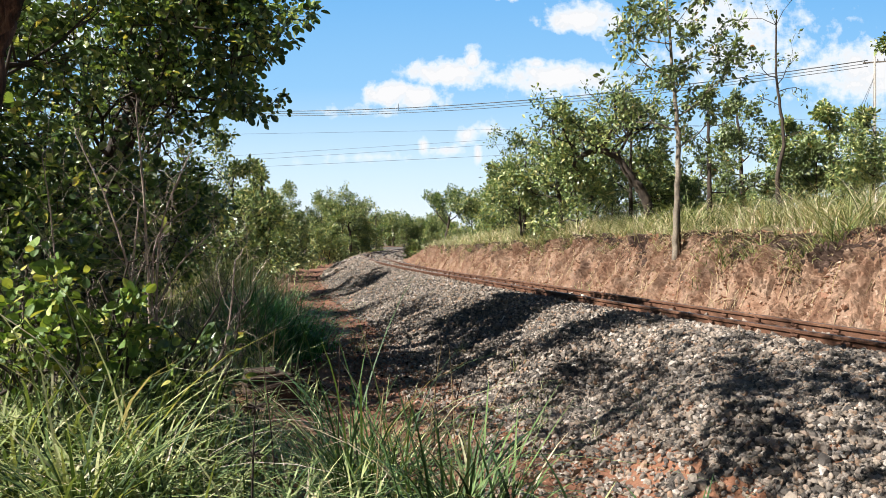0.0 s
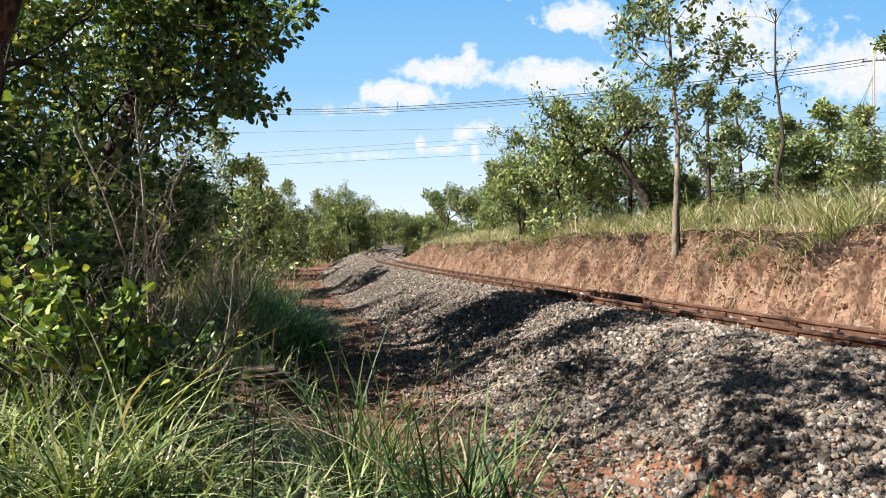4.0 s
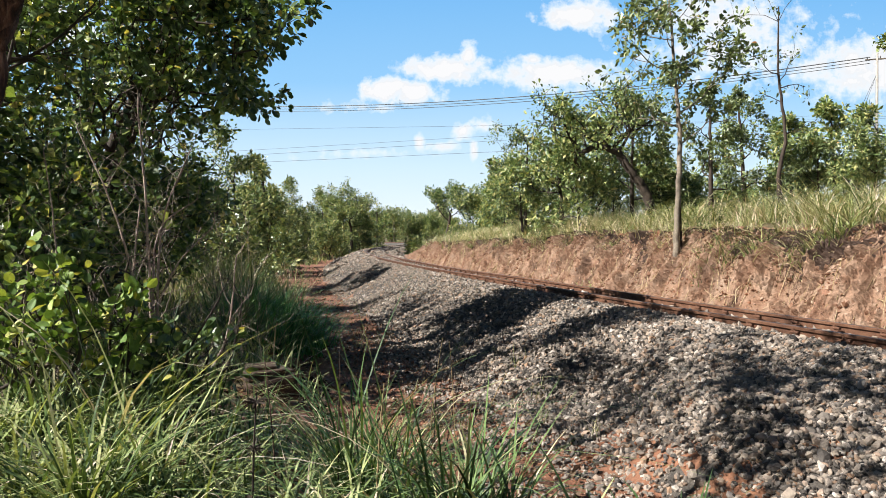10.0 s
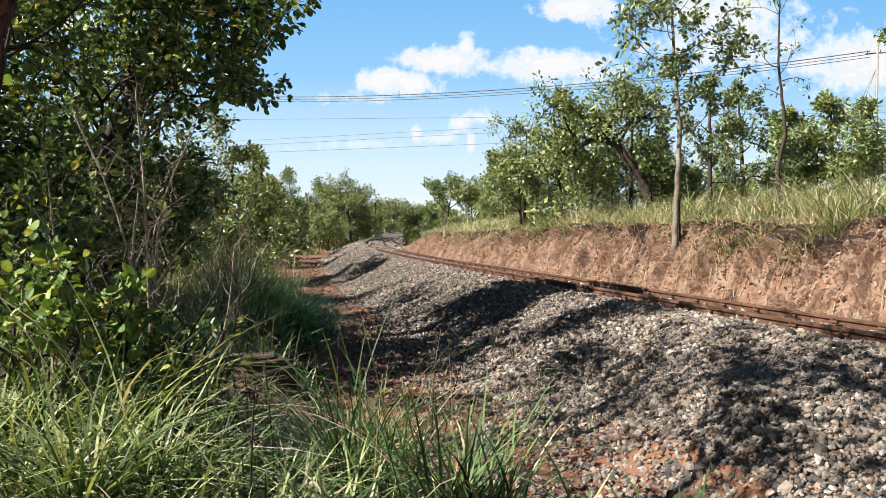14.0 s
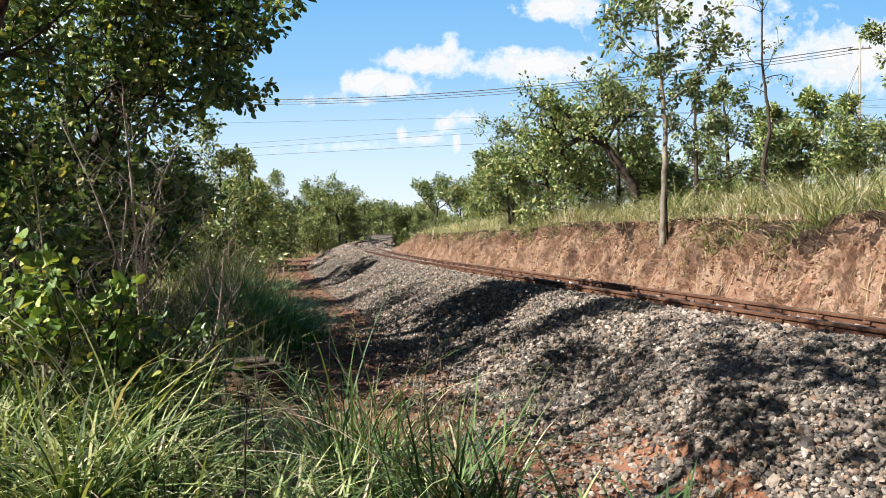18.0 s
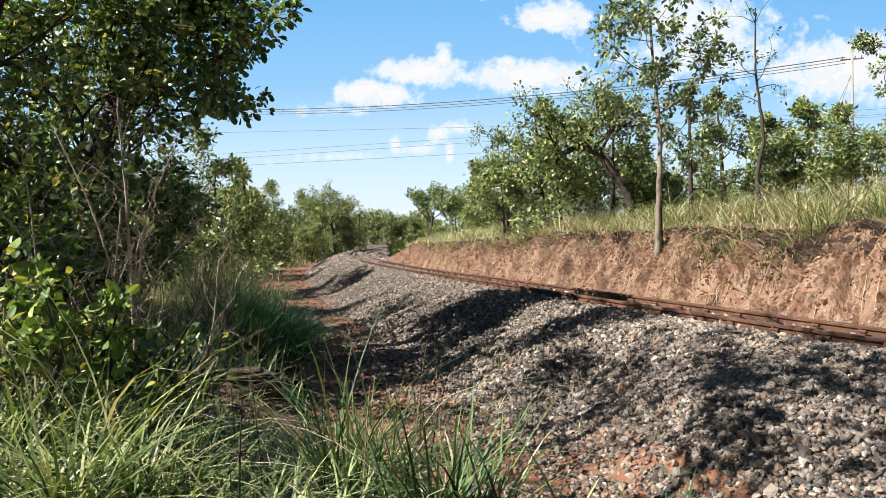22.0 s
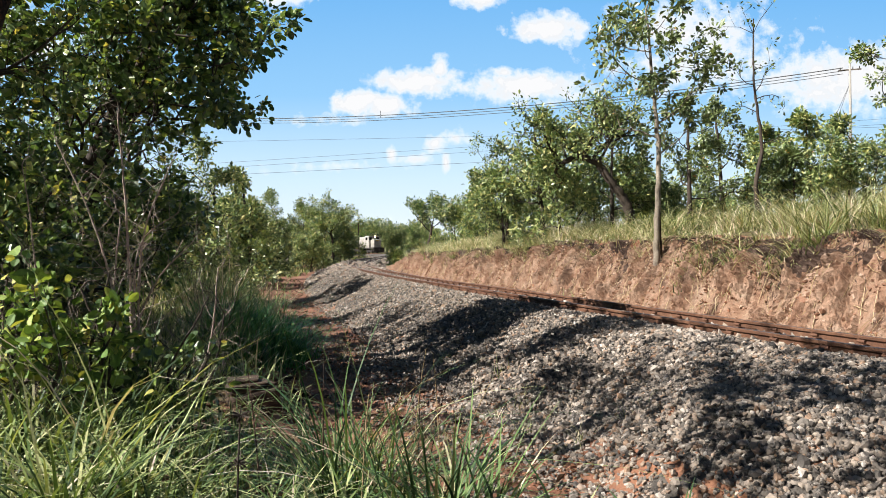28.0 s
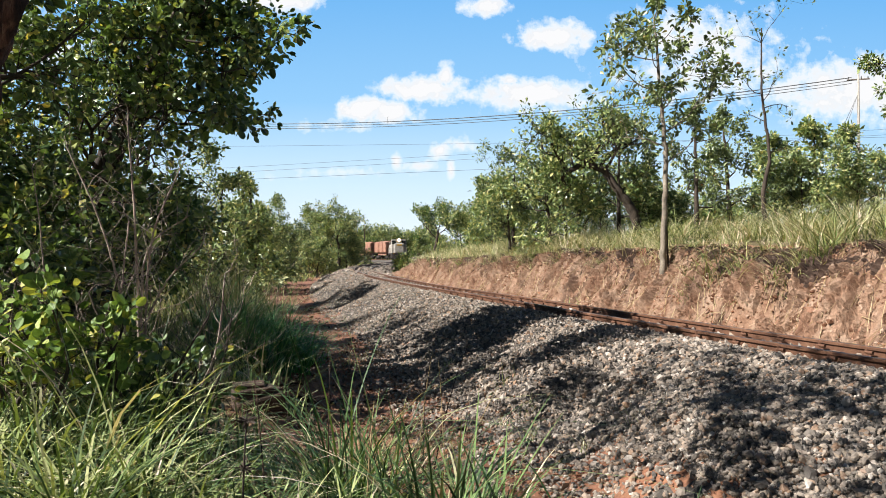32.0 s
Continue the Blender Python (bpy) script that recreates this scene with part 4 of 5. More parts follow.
for x, y, h, seed in ((-1.75, 4.5, 0.75, 126), (-1.95, 4.55, 0.8, 127), (-1.5, 4.6, 0.7, 128), (-2.35, 4.5, 0.9, 129)):
    tree("shrub", "low shrub with dark glossy leaves in shade", [(x, y, 0), (x - 0.04, y, h * 0.4), (x + 0.05, y, h * 0.8)], 0.014, 7, LEAF_DARK, 0.06, BARK_DARK, seed, 5, 0.3, "broad",
         0.7, 3, 1, 0.15, 0.9, 0.1, (0.25, 0.42), up_bias=0.5, category="shrub", sides=5)

# woods behind, copies of a few trees
def clone(src, x, y, size, turn):
    return copy_thing(src, Matrix.Translation((x, y, gz(x, y) - 0.1)) @ pose(0, 0, 0, 0, 0, turn) @ Matrix.Scale(size, 4))


protos = []
for k, (h, w, leaf, seed, style) in enumerate(((5.2, 3.4, LEAF_MID, 131, BUSHY), (4.6, 3.0, LEAF_MID, 132, BUSHY), (5.6, 3.0, LEAF_MID, 133, TREEY), (4.8, 3.4, LEAF_DARK, 134, BUSHY))):
    x, y = 14.0 + 3 * k, 45.0 + 3 * k
    protos.append(tree("tree", "small leafy savanna tree in the woods", [(x, y, 0), (x + 0.2, y, h * 0.4), (x + 0.1, y + 0.2, h * 0.75)], 0.09, style["limbs"], leaf, 0.25, BARK, seed, 8, bare=True, sides=4,
                       crown_from=style["crown_from"], limb_length=(w * 0.36, w * 0.52)))
wr = np.random.default_rng(9)
for x, y, size in ((7.42, 28, 0.5), (8.40, 27, 0.45), (12.47, 28, 0.5), (13.26, 27, 0.5), (15.36, 28, 0.55), (15.46, 26, 0.5), (17.30, 27, 0.55), (6.34, 30, 0.5), (5.30, 32, 0.5)):
    clone(protos[int(wr.integers(0, 2))], x, y, size, wr.uniform(0, 360))
for s_lo, s_hi, n_lo, n_hi, count in ((26, 70, -32, -14, 22), (70, 150, -34, -6.5, 30), (150, 230, -60, -6, 18), (40, 70, 8, 22, 12), (70, 150, 6, 36, 40), (-6, 20, -30, -12, 18), (150, 240, 5, 60, 20)):
    for _ in range(count):
        s, n = wr.uniform(s_lo, s_hi), wr.uniform(n_lo, n_hi)
        x, y = on_track(s, n)
        az = math.degrees(math.atan2(x, y))
        size = wr.uniform(0.7, 1.15) * (1.0 if s < 140 else 1.15)
        if (-5.4 < az < -1.3 and y < 166) or (n > 0 and az > 7) or (-1.4 < az < 3.2 and y < 120):
            continue
        clone(protos[int(wr.integers(0, 4))], x, y, size, wr.uniform(0, 360))
for _ in range(34):
    az, d = radians(wr.uniform(-12, 14)), wr.uniform(215, 300)
    clone(protos[int(wr.integers(0, 4))], d * math.sin(az), d * math.cos(az), wr.uniform(1.1, 1.5), wr.uniform(0, 360))
for _ in range(60):
    az, d = radians(wr.uniform(-9, 4)), wr.uniform(165, 260)
    x, y = d * math.sin(az), d * math.cos(az)
    s, n = track_of([x], [y])
    if n[0] > 5:
        clone(protos[int(wr.integers(0, 4))], x, y, wr.uniform(0.8, 1.2), wr.uniform(0, 360))
for _ in range(44):
    az, d = radians(wr.uniform(-8.5, 0.5)), wr.uniform(170, 205)
    x, y = d * math.sin(az), d * math.cos(az)
    s, n = track_of([x], [y])
    if n[0] > 5:
        clone(protos[int(wr.integers(0, 4))], x, y, wr.uniform(1.3, 1.85), wr.uniform(0, 360))
# far post beside the line
post = tagged(new("signal_post"), "thin dark post beside the line", "post")
post.location = (-8.55, 100, gz(-8.55, 100) - 0.2)
part("shaft", cylinder(0.09, 5.4, pose(0, 0, 2.7), 10, 0.07), BARK_DARK, post)
part("cap", cylinder(0.12, 0.1, pose(0, 0, 5.42), 10), BARK_DARK, post)



# ---- grass ----
def grass(name, label, at, per, height, width, mat, seed, bend=0.6, spread=0.12, segments=4, flare=0.35):
    """Tufts at plan positions: arching tapered blades."""
    r = np.random.default_rng(seed)
    at = np.asarray(at, float)
    n = len(at) * per
    root = np.repeat(at, per, 0) + r.normal(0, spread, (n, 2))
    z = ground_z(root[:, 0], root[:, 1])
    tall = np.repeat(height * np.exp(r.normal(0, 0.18, len(at))), per) * r.uniform(0.45, 1.1, n)
    a = r.uniform(0, 2 * np.pi, n)
    out = np.stack([np.cos(a), np.sin(a), 0 * a], 1)
    side = np.stack([-np.sin(a), np.cos(a), 0 * a], 1)
    lean, arc = np.abs(r.normal(flare, 0.2, n)), np.abs(r.normal(bend, 0.35, n))
    vs = []
    for k in range(segments + 1):
        t = k / segments
        reach = tall * (lean * t + arc * t ** 2.4 * 0.8)
        up = tall * (t - 0.45 * arc * t ** 3)
        w = width * r.uniform(0.8, 1.2, n) * (1 - t) ** 0.6 * 0.5 + 0.0006
        c = np.stack([root[:, 0], root[:, 1], z - 0.03], 1) + out * reach[:, None] + np.array([0, 0, 1.0]) * up[:, None]
        vs += [c - side * w[:, None], c + side * w[:, None]]
    v = np.stack(vs, 1)
    k = 2 * (segments + 1)
    q = np.array([(2 * i, 2 * i + 1, 2 * i + 3, 2 * i + 2) for i in range(segments)])
    f = q[None] + (np.arange(n) * k)[:, None, None]
    ob = new(name, mesh_of(name, v.reshape(-1, 3), f.reshape(-1, 4), mat))
    return tagged(ob, label, "grass", kind="stuff")


def strewn(count, s_range, n_range, seed, power=1.0):
    r = np.random.default_rng(seed)
    s = s_range[0] + (s_range[1] - s_range[0]) * r.random(count) ** power
    return on_track(s, r.uniform(*n_range, count))


def spots(count, x_range, y_range, seed):
    r = np.random.default_rng(seed)
    return np.stack([r.uniform(*x_range, count), r.uniform(*y_range, count)], 1)


# before the camera
grass("grass", "arching bright green grass tussocks in the foreground", [(-1.44, 2.9), (-1.36, 2.85), (-1.72, 2.95), (-1.25, 3.2), (-1.9, 3.3), (-1.55, 3.35), (-2.2, 3.5), (-2.3, 3.75), (-2.6, 4.0), (-2.05, 3.8)], 84, 0.63, 0.019, BLADE_GREEN, 201, 0.72, 0.04, 7, 0.36)
grass("grass", "tall green grass beside the path", spots(24, (-2.7, -1.2), (3.5, 5.0), 2), 34, 0.66, 0.015, BLADE_GREEN, 202, 0.6, 0.08, 6, 0.35)
grass("grass", "sparse dark green grass beside the path", spots(12, (-1.25, -0.62), (3.2, 4.8), 27), 30, 0.42, 0.015, BLADE_GREEN, 227, 0.55, 0.08, 6, 0.35)
grass("grass", "thin green grass in the foreground", spots(11, (-1.2, -0.1), (2.5, 3.1), 3), 28, 0.46, 0.016, BLADE_GREEN, 203, 0.6, 0.07, 6, 0.3)
grass("grass", "green grass tuft at the path's edge", [(-0.38, 3.85), (-0.45, 3.9), (-0.3, 3.8), (-0.5, 3.8), (-0.22, 3.75)], 70, 0.95, 0.013, BLADE_RICH, 222, 0.7, 0.05, 7, 0.28)
grass("grass", "green grass tuft at the path's edge", [(0.08, 2.9), (0.16, 2.95), (0.0, 2.85), (0.25, 2.9)], 46, 0.64, 0.015, BLADE_RICH, 204, 0.5, 0.05, 7, 0.3)
grass("grass", "broad grass blades close to the camera", [(0.36, 2.3), (0.42, 2.45), (0.55, 2.4), (0.62, 2.5), (0.7, 2.4), (0.78, 2.35)], 7, 0.5, 0.022, BLADE_RICH, 205, 0.3, 0.05, 7, 0.25)
grass("grass", "yellowing dry grass in the foreground", spots(16, (-2.4, -0.2), (2.5, 4.4), 6), 22, 0.5, 0.007, BLADE_PALE, 206, 0.9, 0.1, 6, 0.5)
grass("grass", "dead straw on the ground under the green grass", spots(40, (-2.4, 0.2), (3.0, 7.0), 28), 22, 0.24, 0.006, BLADE_DRY, 228, 1.5, 0.16, 5, 0.8)
grass("grass", "bright grass tussocks on the cutting's edge", [(5.95, 10.9), (5.7, 11.2), (5.25, 12.2), (4.75, 13.3), (3.3, 17.0), (2.2, 20.5), (6.6, 10.4), (5.0, 12.9)], 110, 0.55, 0.013, BLADE_GREEN, 223, 1.0, 0.09, 5, 0.6)
grass("grass", "tall pale grass among the bushes beside the path", spots(26, (-4.9, -3.0), (11.5, 15.5), 30), 60, 1.25, 0.014, BLADE_PALE, 230, 0.5, 0.14, 5, 0.25)
grass("grass", "tall green grass among the bushes beside the path", spots(18, (-4.6, -2.9), (11.5, 15.0), 31), 50, 1.0, 0.015, BLADE_GREEN, 231, 0.5, 0.14, 5, 0.25)
# deep green tussock and the path's edge
grass("grass", "dark green tussock beside the path", spots(14, (-2.75, -1.9), (9.4, 11.5), 7), 150, 0.95, 0.014, BLADE_DEEP, 207, 0.8, 0.14, 5)
grass("grass", "bright green grass between the bushes and the path", spots(38, (-3.6, -1.95), (5.4, 9.5), 8), 45, 0.6, 0.014, BLADE_GREEN, 208, 0.7, 0.14, 5)
grass("grass", "grass farther along the path", strewn(60, (30, 52), (-9.5, -6.6), 29), 45, 0.6, 0.025, BLADE_GREEN, 229, 0.6, 0.2, 4)
grass("grass", "grass beside the path", strewn(110, (9, 30), (-7.2, -4.9), 9, 1.2), 45, 0.6, 0.02, BLADE_GREEN, 209, 0.6, 0.2, 4)
grass("grass", "grass in the undergrowth", strewn(130, (1, 16), (-11, -7), 10), 40, 0.65, 0.014, BLADE_GREEN, 210, 0.6, 0.2, 4)
grass("grass", "sparse grass tufts on the path and ballast", strewn(26, (0.5, 14), (-4.2, -2.3), 11), 16, 0.22, 0.006, BLADE_PALE, 211, 0.5, 0.05, 4)
# on the bank
grass("grass", "ragged tussocks hanging over the cutting's edge", strewn(64, (-6, 45), (2.85, 3.3), 25), 60, 0.42, 0.012, BLADE_PALE, 225, 1.35, 0.09, 5, 0.7)
grass("grass", "green tussocks hanging over the cutting's edge", strewn(34, (-6, 45), (2.75, 3.25), 26), 60, 0.4, 0.012, BLADE_GREEN, 226, 1.3, 0.08, 5, 0.7)
grass("grass", "green grass among the pale grass", strewn(70, (-6, 34), (3.3, 7), 17), 60, 0.7, 0.013, BLADE_GREEN, 217, 0.95, 0.13, 5, 0.5)
grass("grass", "straggly grass over the cutting's edge", strewn(90, (-6, 45), (3.05, 3.35), 18), 14, 0.35, 0.012, BLADE_PALE, 218, 1.2, 0.1, 4)
grass("grass", "tall pale green grass on the bank", strewn(210, (-6, 34), (3.2, 5.6), 12), 64, 0.66, 0.013, BLADE_PALE, 212, 1.0, 0.13, 5, 0.55)
grass("grass", "tall green grass on the bank", strewn(170, (-6, 34), (3.6, 8.5), 13), 52, 0.85, 0.014, BLADE_PALE, 213, 0.9, 0.17, 5, 0.5)
grass("grass", "grass on the farther bank", strewn(420, (26, 62), (3.2, 10), 14), 34, 0.6, 0.024, BLADE_PALE, 214, 0.6, 0.25, 3)
grass("grass", "distant grass along the line", strewn(500, (50, 190), (3.0, 14), 15), 22, 0.6, 0.05, BLADE_GREEN, 215, 0.6, 0.4, 3)
grass("grass", "distant grass along the line", strewn(420, (48, 190), (-12, -4.2), 16), 22, 0.6, 0.05, BLADE_GREEN, 216, 0.6, 0.4, 3)


def straw(count, seed, n_range, mat, label):
    """Dry stems and roots that hang over the cutting face."""
    r = np.random.default_rng(seed)
    s = r.uniform(-6, 44, count)
    k = r.random(count)
    n = n_range[0] + (n_range[1] - n_range[0]) * k
    p = on_track(s, n)
    z = ground_z(p[:, 0], p[:, 1], s, n) + 0.06
    p2 = on_track(s + r.normal(0, 0.22, count), n - r.uniform(0.04, 0.3, count))
    z2 = ground_z(p2[:, 0], p2[:, 1]) + r.uniform(0.05, 0.13, count)
    a, b = np.stack([p[:, 0], p[:, 1], z], 1), np.stack([p2[:, 0], p2[:, 1], z2], 1)
    mid = (a + b) / 2 + r.normal(0, 0.03, a.shape)
    lines = [(np.array([u, v, w]), np.array([0.003, 0.0035, 0.002]) * q) for u, v, w, q in zip(a, mid, b, r.uniform(0.6, 1.8, count))]
    v, f = tubes(lines, 3)
    ob = new("dry_straw", mesh_of("dry_straw", v, f, mat))
    tagged(ob, label, "straw", kind="stuff")


straw(2400, 31, (2.25, 3.25), BLADE_DRY, "dry stems and roots hanging over the cutting")
straw(3000, 32, (2.8, 3.3), BARK_RED, "dark fine roots hanging from the cutting's top edge")


# ---- cloud layer far off ----
def cloud_sheet():
    m, nodes, links = material("cloud_veil")
    tc = nodes.new("ShaderNodeTexCoord")
    warp = nodes.new("ShaderNodeTexNoise")
    warp.inputs["Scale"].default_value, warp.inputs["Detail"].default_value, warp.inputs["Roughness"].default_value = 0.014, 8, 0.6
    links.new(tc.outputs["Object"], warp.inputs["Vector"])

    def maths(op, a, b=None, clamp=False):
        n = nodes.new("ShaderNodeMath")
        n.operation, n.use_clamp = op, clamp
        for socket, value in zip(n.inputs, (a, b)):
            if value is None:
                continue
            if isinstance(value, (int, float)):
                socket.default_value = value
            else:
                links.new(value, socket)
        return n.outputs[0]

    total = None
    # centre, half width and half height in units of 2.3 m, thickness
    for cx, cy, rx, ry, amount in ((13, 298, 88, 26, 1.05), (52, 322, 16, 26, 1.1), (-92, 262, 48, 26, 1.25), (-45, 258, 52, 22, 1.2), (205, 288, 130, 32, 0.95), (165, 315, 26, 10, 0.9),
                                   (250, 392, 70, 30, 1.05), (500, 385, 140, 60, 0.65), (540, 330, 170, 60, 0.5), (43, 190, 20, 17, 1.1), (-35, 168, 10, 18, 0.8), (5, 162, 30, 10, 0.8), (60, 155, 8, 18, 0.9),
                                   (75, 200, 40, 12, 0.45), (-140, 232, 60, 10, 0.4), (-130, 150, 90, 8, 0.3), (-250, 460, 90, 30, 1.0), (120, 445, 40, 20, 1.1), (800, 300, 200, 60, 1.0), (-800, 380, 220, 70, 1.0)):
        mp = nodes.new("ShaderNodeMapping")
        mp.inputs["Location"].default_value = (-cx * 2.3 / (rx * 2.3), -cy * 2.3 / (ry * 2.3), 0)
        mp.inputs["Scale"].default_value = (1 / (rx * 2.3), 1 / (ry * 2.3), 0)
        links.new(tc.outputs["Object"], mp.inputs["Vector"])
        ln = nodes.new("ShaderNodeVectorMath")
        ln.operation = "LENGTH"
        links.new(mp.outputs["Vector"], ln.inputs[0])
        v = maths("MULTIPLY", maths("SUBTRACT", 1.15, ln.outputs["Value"]), amount)
        total = v if total is None else maths("MAXIMUM", total, v)
    lump = maths("MULTIPLY", maths("SUBTRACT", warp.outputs["Fac"], 0.5), 2.2)
    body = maths("MULTIPLY", maths("ADD", total, lump), 1.25, True)
    sep = nodes.new("ShaderNodeSeparateXYZ")
    links.new(tc.outputs["Object"], sep.inputs[0])
    alpha = maths("MAXIMUM", maths("MULTIPLY", body, 0.95), 0.88)
    em, tr, mix = nodes.new("ShaderNodeEmission"), nodes.new("ShaderNodeBsdfTransparent"), nodes.new("ShaderNodeMixShader")
    low = ramp(nodes, links, maths("DIVIDE", sep.outputs["Y"], 1150.0, True), [(0.0, (0.80, 0.86, 0.90)), (0.25, (0.58, 0.75, 0.88)), (0.55, (0.27, 0.54, 0.84)), (1.0, (0.13, 0.4, 0.78))])
    puff = ramp(nodes, links, body, [(0.4, (0.74, 0.82, 0.9)), (1.0, (0.77, 0.77, 0.78))])
    shade = blend(nodes, links, low, puff, maths("MULTIPLY", body, 1.6, True))
    links.new(shade, em.inputs["Color"])
    em.inputs["Strength"].default_value = 0.628
    links.new(alpha, mix.inputs[0])
    links.new(tr.outputs[0], mix.inputs[1])
    links.new(em.outputs[0], mix.inputs[2])
    links.new(mix.outputs[0], nodes["Material Output"].inputs["Surface"])
    v = np.array([(-4000, -60, 0), (4000, -60, 0), (4000, 2400, 0), (-4000, 2400, 0)])
    ob = new("cloud_backdrop", mesh_of("cloud_backdrop", v, np.array([(0, 1, 2, 3)]), m))
    ob.matrix_basis = pose(0, 3000, 1.7, 90, 0, 0)
    ob.visible_shadow = False
    return tagged(ob, "small white fair-weather clouds in a blue sky", "clouds", kind="structure")


clouds = cloud_sheet()


# ---- power line ----
def line_pole(x, y, top):
    z0 = gz(x, y) - 0.3
    root = tagged(new("utility_pole"), "pale concrete utility pole with a crossarm", "utility pole")
    root.location = (x, y, z0)
    h = top - z0
    part("pole", cylinder(0.17, h, pose(0, 0, h / 2), 14, 0.1), CONCRETE, root, smooth=True)
    part("crossarm", box(0.1, 1.9, 0.12, 0, 0, h - 0.55, 0.01, pose(0, 0, 0, 0, 0, 70)), OLD_WOOD, root)
    for a in (-0.8, -0.25, 0.8):
        part("insulator", cylinder(0.05, 0.22, pose(-a * math.sin(radians(70)) * 1.0, a * math.cos(radians(70)), h - 0.38), 10, 0.03), BLACK_STEEL, root)
    return root


line_pole(39.7, 67, 18.4)
line_pole(-52, 108, 20.0)


def cable(label, a, b, sag, r, markers=()):
    a, b = np.array(a, float), np.array(b, float)
    t = np.linspace(0, 1, 40)[:, None]
    pts = a + (b - a) * t
    pts[:, 2] -= 4 * sag * (t * (1 - t))[:, 0]
    root = tagged(new("power_cable"), label, "cable")
    root.location = a
    v, f = tubes([(pts - a, np.full(40, r))], 5)
    piece("wire", mesh_of("wire", v, f, WIRE, True), root)
    for u in markers:
        p = a + (b - a) * u
        p[2] -= 4 * sag * u * (1 - u)
        part("spacer", box(0.05, 0.05, 0.85, *(p - a + [0, 0, 0.1]), 0.01), WIRE, root)


for dz, r in ((0, 0.045), (0.55, 0.03), (0.28, 0.03)):
    a, b = (39.07, 67, 18.03), (-69.85, 108, 24.21)
    cable("dark power cable sagging between poles", (a[0], a[1], a[2] - dz), (b[0], b[1], b[2] - dz), 3.8, r, (0.4, 0.62) if dz == 0 else ())
for za, zb, r in ((21.25, 18.91, 0.018), (22.96, 13.07, 0.018), (22.04, 12.34, 0.02), (19.22, 11.88, 0.022)):
    cable("thin distant power cable", (84.23, 120, za), (-85.89, 120, zb), 0.25, r)
for dx, dy in ((-7, -2), (-6, 3)):
    cable("thin guy wire holding the utility pole", (39.7, 67, 16.6), (39.7 + dx, 67 + dy, gz(39.7 + dx, 67 + dy)), 0.05, 0.02)
for x, top in ((84.23, 22.5), (-85.89, 20.0)):
    line_pole(x, 120, top)


# ---- small things ----
def stalk(label, x, y, h, lean, r, mat, nodes_at=(), seed=0):
    q = np.random.default_rng(seed)
    z0 = gz(x, y) - 0.02
    root = tagged(new("weed_stalk"), label, "weed")
    root.location = (x, y, z0)
    pts = curve_line([(0, 0, 0), (lean * 0.3, 0.01, h * 0.4), (lean * 0.65, 0, h * 0.75), (lean, 0, h)], 5)
    v, f = tubes([(pts, np.linspace(r, r * 0.45, len(pts)))], 5)
    piece("stem", mesh_of("stem", v, f, mat, True), root)
    for u in nodes_at:
        c = pts[int(u * (len(pts) - 1))]
        m = 46
        d = unit(q.normal(0, 1, (m, 3)) * [1, 1, 0.5])
        v, f = scatter(SMALL_LEAF * [0.35, 1, 1], SMALL_FACES, np.repeat(c[None], m, 0), d, unit(q.normal(0, 1, (m, 3))), q.uniform(0.025, 0.055, m))
        piece("seed_head", mesh_of("seed_head", v, f, BARK_DARK), root)


stalk("dark dry weed with bristly seed heads", -0.715, 2.75, 0.68, 0.03, 0.006, BARK_DARK, (0.35, 0.62, 0.98), 1)
for k, (x, y, h, lean) in enumerate(((-0.52, 3.7, 1.0, 0.02), (-0.1, 5.4, 1.0, 0.12), (0.02, 5.6, 1.05, 0.28), (0.12, 5.5, 0.95, -0.05), (-0.05, 5.5, 0.9, 0.03), (0.2, 5.3, 0.8, 0.3), (-0.75, 3.4, 0.8, -0.06), (-0.3, 3.3, 0.75, 0.05))):
    stalk("thin dry reddish grass stalk", x, y, h, lean, 0.005, BLADE_DRY if k % 2 else BARK_RED)
stalk("thin dark sapling stem beside the slender tree", 4.73, 14.42, 1.4, -0.04, 0.022, BARK_DARK)
STUMP = surface("weathered_brown_wood", [(0.3, (0.03, 0.02, 0.015)), (0.55, (0.085, 0.055, 0.038)), (0.8, (0.17, 0.12, 0.085))], 5, 0.95, 40, 0.015, stretch=(1, 7, 7))
beam = tagged(new("old_sleeper"), "broken weathered timber half buried in grass", "timber")
beam.matrix_basis = pose(-1.5, 6.6, gz(-1.5, 6.6) - 0.02, 4, -10, 24)
part("timber", box(0.44, 0.26, 0.24, 0, 0, 0.1, 0.03), STUMP, beam)
for k, (dx, dy, z, w) in enumerate(((0.0, 0.01, 0.235, 0.42), (-0.03, -0.02, 0.28, 0.36), (-0.05, 0.03, 0.32, 0.27))):
    part("split_slab", box(w, 0.17 - 0.02 * k, 0.034, dx, dy, z, 0.01, pose(0, 0, 0, 4 * k - 3, 4 + 2 * k, 8 - 9 * k)), STUMP, beam)


def scrap(name, label, mat, s, n, size, seed):
    q = np.random.default_rng(seed)
    bm = bmesh.new()
    bmesh.ops.create_grid(bm, x_segments=6, y_segments=5, size=size / 2)
    for v in bm.verts:
        v.co.z += q.normal(0.02, 0.018)
        v.co.x += q.normal(0, 0.01)
    bmesh.ops.solidify(bm, geom=bm.faces[:], thickness=0.004)
    p = on_track(s, n)
    root = tagged(new(name), label, "litter")
    root.location = (p[0], p[1], gz(p[0], p[1]) + 0.03)
    part("sheet", bm, mat, root)


scrap("plastic_scrap", "crumpled blue plastic litter on the ballast", PLASTIC_BLUE, 4.9, -0.75, 0.14, 3)
scrap("paper_scrap", "pale flat litter scrap on the ballast", PALE_PAPER, 4.6, -0.85, 0.17, 4)



